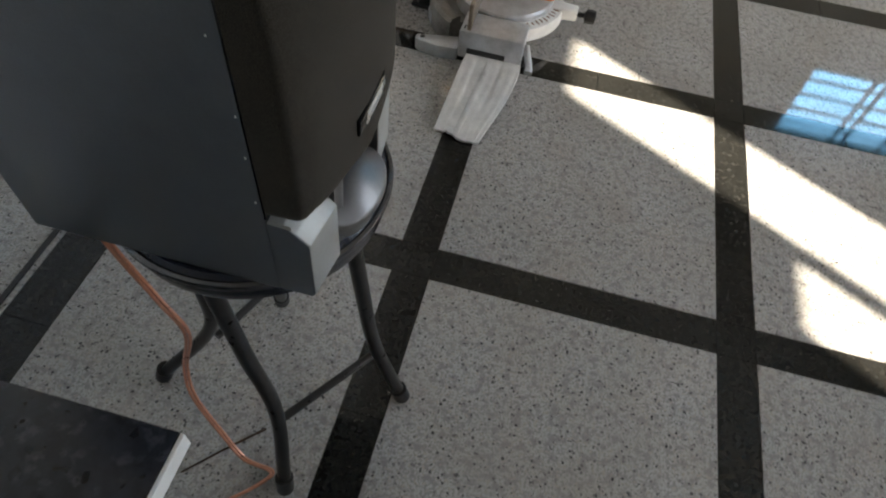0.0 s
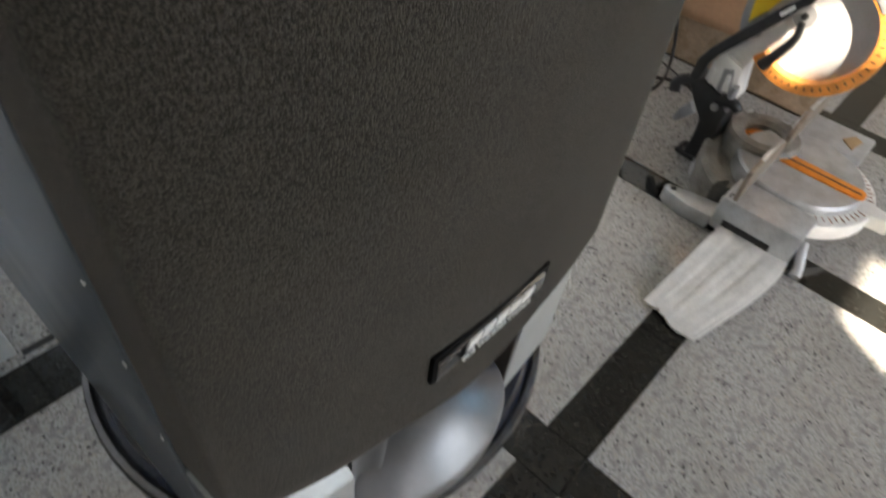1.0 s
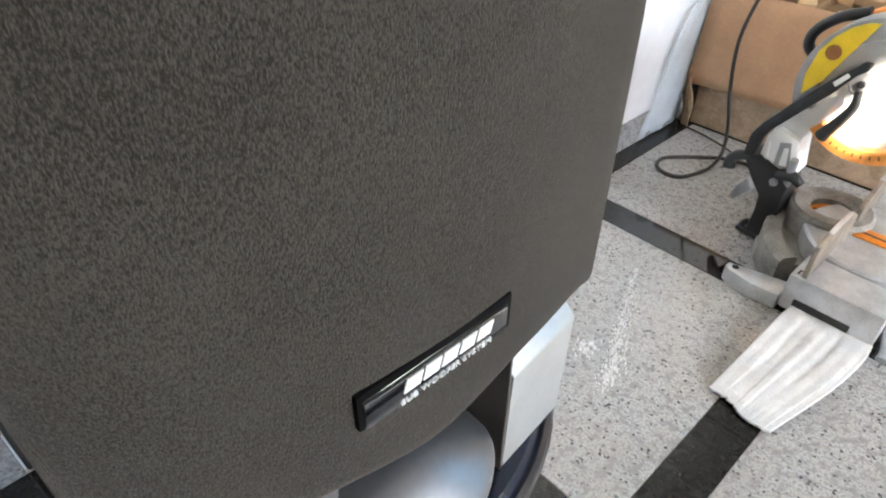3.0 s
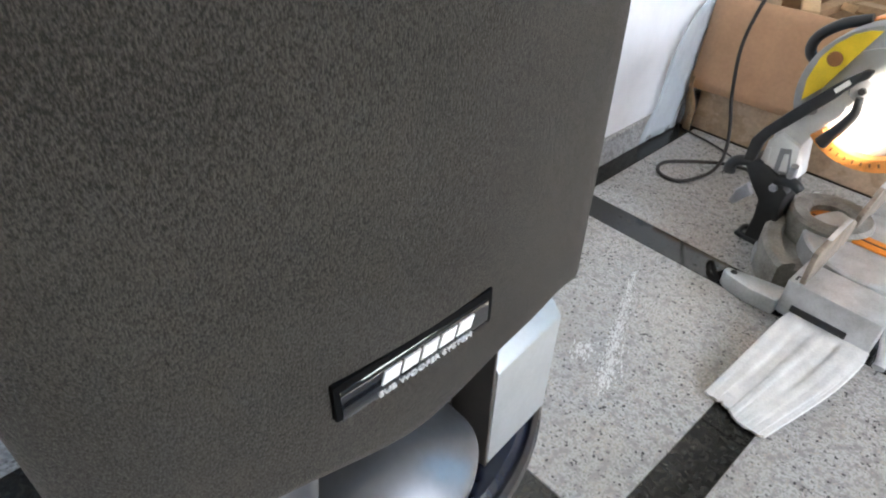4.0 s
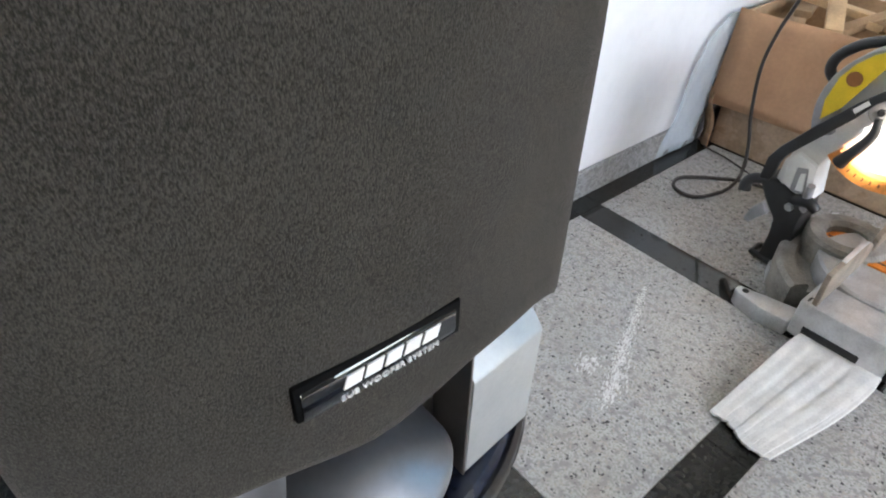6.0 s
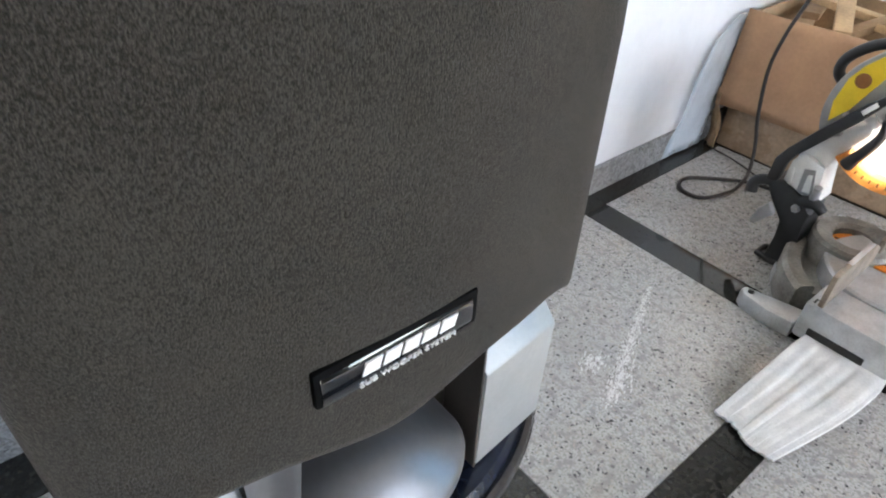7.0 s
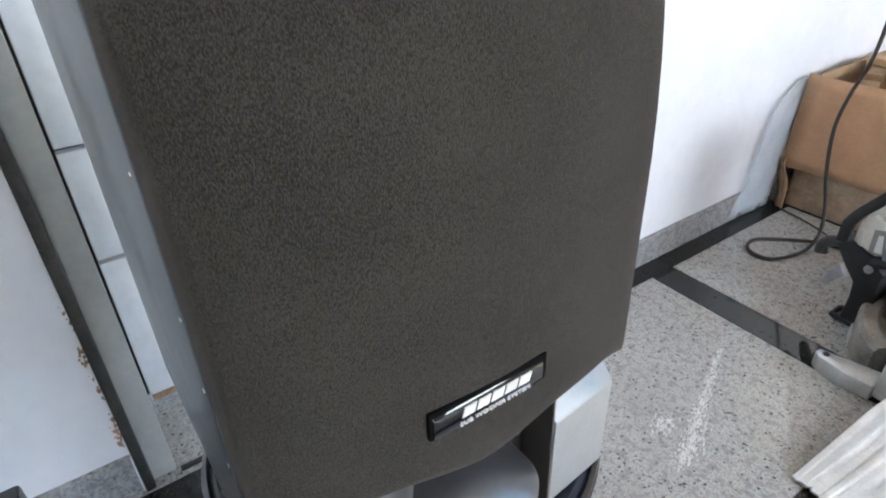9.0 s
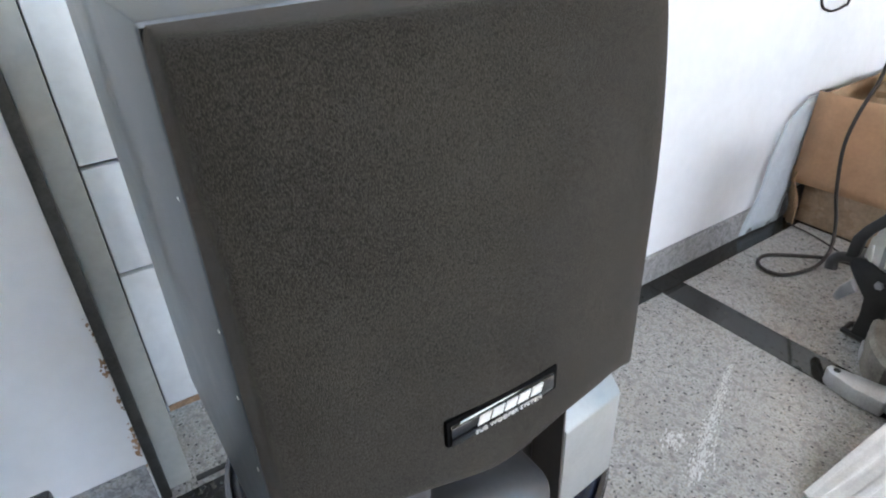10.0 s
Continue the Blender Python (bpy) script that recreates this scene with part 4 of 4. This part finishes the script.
def carton():
    c = thing("cardboard_box", (-0.35, 1.27, 0), "open cardboard box wrapped in film with a flap folded down", "box")
    x0, x1, y0, y1, h = -0.592, -0.10, 1.10, 1.46, 0.345
    part("lower_body", box(x0 + 0.012, x1, y0 + 0.006, y1, 0.0, 0.135, 0.004), M_FILM, c, "film-wrapped lower body")
    t = 0.006
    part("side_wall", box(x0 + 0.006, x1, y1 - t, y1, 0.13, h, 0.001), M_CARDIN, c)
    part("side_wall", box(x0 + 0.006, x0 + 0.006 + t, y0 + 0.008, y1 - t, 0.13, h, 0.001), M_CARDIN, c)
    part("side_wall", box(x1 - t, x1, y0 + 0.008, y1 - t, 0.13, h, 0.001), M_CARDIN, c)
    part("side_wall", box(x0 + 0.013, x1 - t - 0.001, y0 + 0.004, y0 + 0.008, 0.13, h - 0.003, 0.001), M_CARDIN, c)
    b = bmesh.new()
    nx, nz = 12, 8
    g = []
    for i in range(nz + 1):
        z = h + 0.003 - (h - 0.115) * i / nz
        out = 0.004 + 0.026 * (i / nz) ** 1.3
        g.append([b.verts.new((x0 - 0.006 + (x1 - x0 + 0.012) * k / nx, y0 - out - 0.003 * math.sin(k * 0.9 + i * 0.4), z + (0.018 * k / nx if i == nz else 0))) for k in range(nx + 1)])
    for i in range(nz):
        for k in range(nx):
            b.faces.new((g[i][k], g[i][k + 1], g[i + 1][k + 1], g[i + 1][k]))
    fl = part("flap", b, M_CARD, c, "smooth cardboard flap folded down in front")
    fl.modifiers.new("thick", "SOLIDIFY").thickness = 0.004
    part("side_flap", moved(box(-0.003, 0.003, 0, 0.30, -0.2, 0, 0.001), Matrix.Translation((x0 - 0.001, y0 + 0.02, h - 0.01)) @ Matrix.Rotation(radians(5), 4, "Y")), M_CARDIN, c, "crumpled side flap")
    b = bmesh.new()
    g = []
    for i in range(8):
        v = i / 7
        g.append([b.verts.new((-0.604 + 0.006 * math.sin(v * 5) + (0.040 - 0.012 * v) * k / 5, 1.094 - 0.026 * k / 5 + 0.006 * math.sin(k * 1.9 + i * 1.3) - 0.012 * v, 0.002 + 0.150 * v + 0.010 * math.sin(k * 1.3) * v)) for k in range(6)])
    for i in range(7):
        for k in range(5):
            b.faces.new((g[i][k], g[i][k + 1], g[i + 1][k + 1], g[i + 1][k]))
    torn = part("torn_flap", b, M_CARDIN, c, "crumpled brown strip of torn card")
    torn.modifiers.new("thick", "SOLIDIFY").thickness = 0.003
    # a translucent bluish sheet between the box and the wall, wider towards the floor
    b = bmesh.new()
    g = []
    for i in range(15):
        v = i / 14
        z = 0.335 - 0.330 * v
        y0w, y1w = 1.080 - 0.072 * smooth_step(v, 0.0, 0.12) - 0.104 * v, 1.100 - 0.036 * v
        g.append([b.verts.new((-0.6095 + 0.0060 * k / 6 + 0.0016 * math.sin(k * 2.1 + i * 0.9) + 0.003 * v * (z > 0.09), y0w + (y1w - y0w) * k / 6 + 0.004 * math.sin(i * 0.8), z)) for k in range(7)])
    for i in range(14):
        for k in range(6):
            b.faces.new((g[i][k], g[i][k + 1], g[i + 1][k + 1], g[i + 1][k]))
    sheet = part("bluish_sheet", b, M_SHEET, c, "translucent bluish sheet between the box and the wall")
    sheet.modifiers.new("thick", "SOLIDIFY").thickness = 0.0004
    rng = random.Random(12)
    for k in range(9):
        w = thing("wood_offcut", (-0.5 + 0.045 * k, 1.25, 0.3), "pale wooden offcut lying in the cardboard box", "offcut", "offcuts in the box")
        bx = box(-rng.uniform(0.06, 0.13), rng.uniform(0.06, 0.13), -0.018, 0.018, -0.008, 0.008, 0.001)
        moved(bx, Matrix.Translation((-0.53 + 0.05 * k, 1.22 + rng.uniform(-0.06, 0.14), 0.325 + rng.uniform(0, 0.04))) @ Matrix.Rotation(rng.uniform(-1.3, 1.3), 4, "Z") @ Matrix.Rotation(rng.uniform(-0.35, 0.35), 4, "Y"))
        part("board", bx, M_WOOD if k % 3 else M_CARDIN, w)


def saw_cable():
    s = thing("saw_cable", (-0.45, 0.95, 0), "black rubber power cable looped on the floor and hanging upward", "cable")
    line = [(-0.262, 0.84, 0.10), (-0.30, 0.93, 0.05), (-0.36, 0.985, 0.012), (-0.42, 0.975, 0.0055), (-0.451, 0.95, 0.0055), (-0.489, 0.912, 0.0055), (-0.517, 0.873, 0.0055), (-0.512, 0.836, 0.0055), (-0.485, 0.815, 0.0055), (-0.446, 0.824, 0.0055), (-0.424, 0.876, 0.0055), (-0.417, 0.92, 0.008), (-0.420, 0.962, 0.0165), (-0.436, 1.012, 0.012), (-0.450, 1.045, 0.03), (-0.462, 1.052, 0.075), (-0.480, 1.054, 0.14), (-0.494, 1.056, 0.245), (-0.486, 1.062, 0.33), (-0.47, 1.08, 0.42), (-0.47, 1.09, 0.55), (-0.50, 1.12, 0.75), (-0.55, 1.2, 1.0), (-0.615, 1.3, 1.2)]
    part("cord", tube(line, 0.0044, 10), M_CABLE, s)
    # dark line laid in for the shadow along the box's bottom edge
    k = thing("box_edge_shade", (-0.5, 1.05, 0), "dark line for the shadow along the bottom edge of the cardboard box", "cable")
    part("cord", tube([(-0.572, 1.066, 0.004), (-0.545, 1.062, 0.004), (-0.50, 1.054, 0.004), (-0.43, 1.03, 0.004), (-0.38, 1.0, 0.004), (-0.33, 0.97, 0.004)], 0.0021, 8), M_CABLE, k)
    k = thing("wall_cable", (-0.618, 1.09, 0.52), "short loop of black cable against the white wall", "cable")
    part("cord", tube([(-0.619, 1.015, 0.66), (-0.6185, 1.036, 0.557), (-0.618, 1.072, 0.532), (-0.618, 1.1086, 0.5280), (-0.618, 1.140, 0.533), (-0.6185, 1.158, 0.545), (-0.619, 1.170, 0.66)], 0.0027, 8), M_CABLE, k)


# white flecks painted where a streak of reflected light lies on the floor
def floor_glint():
    rng = random.Random(21)
    b = bmesh.new()
    for k in range(1000):
        u = rng.random() ** 1.2
        wide = 0.012 * (1 - 0.75 * u) + 0.002
        x = -0.205 - 0.125 * u + rng.gauss(0, wide * 0.5)
        y = 0.200 + 0.27 * u + rng.gauss(0, wide)
        if rng.random() < 0.16:
            x, y = -0.272 + rng.gauss(0, 0.009), 0.235 + rng.gauss(0, 0.012)
        r = rng.uniform(0.0004, 0.0017) * (1.15 - 0.6 * u)
        c = bmesh.new()
        bmesh.ops.create_circle(c, cap_ends=True, radius=r, segments=6)
        for v in c.verts:
            v.co *= rng.uniform(0.5, 1.4)
        merge(b, moved(c, Matrix.Translation((x, y, 0.0005 + 0.000001 * k)) @ Matrix.Rotation(radians(114), 4, "Z") @ Matrix.Diagonal((2.6, 0.8, 1, 1))))
    tagged(link("glint_flecks", b, M_GLINT), "white flecks for a streak of reflected light on the granite floor", "dust", kind="stuff")


# ---- floor pieces: slabs between black strips ----
XS = [(-0.652, -0.566), (-0.07, 0.0), (0.519, 0.588), (1.094, 1.164), (1.676, 1.746), (2.258, 2.328), (2.84, 2.91)]
YS_ = [(-2.36, -2.29), (-1.79, -1.72), (-1.22, -1.15), (-0.645, -0.575), (-0.07, 0.0), (0.560, 0.632), (1.10, 1.185), (1.72, 1.79), (2.3, 2.37), (2.88, 2.95)]


def floor_pieces():
    f = structure("floor", box(REVEAL - 0.06, XE + 0.2, YS - 0.2, YN + 0.2, -0.06, -0.014), M_GROUT, "polished grey granite floor with black granite strips", "floor")

    def piece(name, x0, x1, y0, y1, material):
        g = 0.0005
        b = bmesh.new()
        lo = [b.verts.new((x, y, -0.0142)) for x, y in ((x0 + g, y0 + g), (x1 - g, y0 + g), (x1 - g, y1 - g), (x0 + g, y1 - g))]
        c = 0.0012
        hi = [b.verts.new((x, y, 0.0)) for x, y in ((x0 + c, y0 + c), (x1 - c, y0 + c), (x1 - c, y1 - c), (x0 + c, y1 - c))]
        mid = [b.verts.new((v.co.x, v.co.y, -0.0007)) for v in lo]
        b.faces.new(hi)
        for p, q in ((lo, mid), (mid, hi)):
            for k in range(4):
                b.faces.new((p[k], p[(k + 1) % 4], q[(k + 1) % 4], q[k]))
        o = link(name, b, material)
        o.parent = f

    xcells = [(REVEAL, XS[0][0], 0)]
    for i, (a, c) in enumerate(XS):
        xcells.append((a, c, 1))
        xcells.append((c, XS[i + 1][0] if i + 1 < len(XS) else XE, 0))
    ycells = [(YS, YS_[0][0], 0)]
    for i, (a, c) in enumerate(YS_):
        ycells.append((a, c, 1))
        ycells.append((c, YS_[i + 1][0] if i + 1 < len(YS_) else YN, 0))
    for x0, x1, kx in xcells:
        for y0, y1, ky in ycells:
            black = kx or (ky and x0 > REVEAL + 0.01)
            if black and not (kx and ky) and max(x1 - x0, y1 - y0) > 0.5:
                m = 0.46                                   # the strips are laid in two lengths
                if kx:
                    ym = y0 + (y1 - y0) * m
                    piece("black_strip", x0, x1, y0, ym, M_BLACK)
                    piece("black_strip", x0, x1, ym, y1, M_BLACK)
                else:
                    xm = x0 + (x1 - x0) * m
                    piece("black_strip", x0, xm, y0, y1, M_BLACK)
                    piece("black_strip", xm, x1, y0, y1, M_BLACK)
            else:
                piece("black_strip" if black else "granite_slab", x0, x1, y0, y1, M_BLACK if black else M_GRANITE)


room()
doorway()
loudspeaker()
stool()
copper_wire()
slab_table()
mitre_saw()
hand_brush()
carton()
saw_cable()
floor_glint()
floor_pieces()
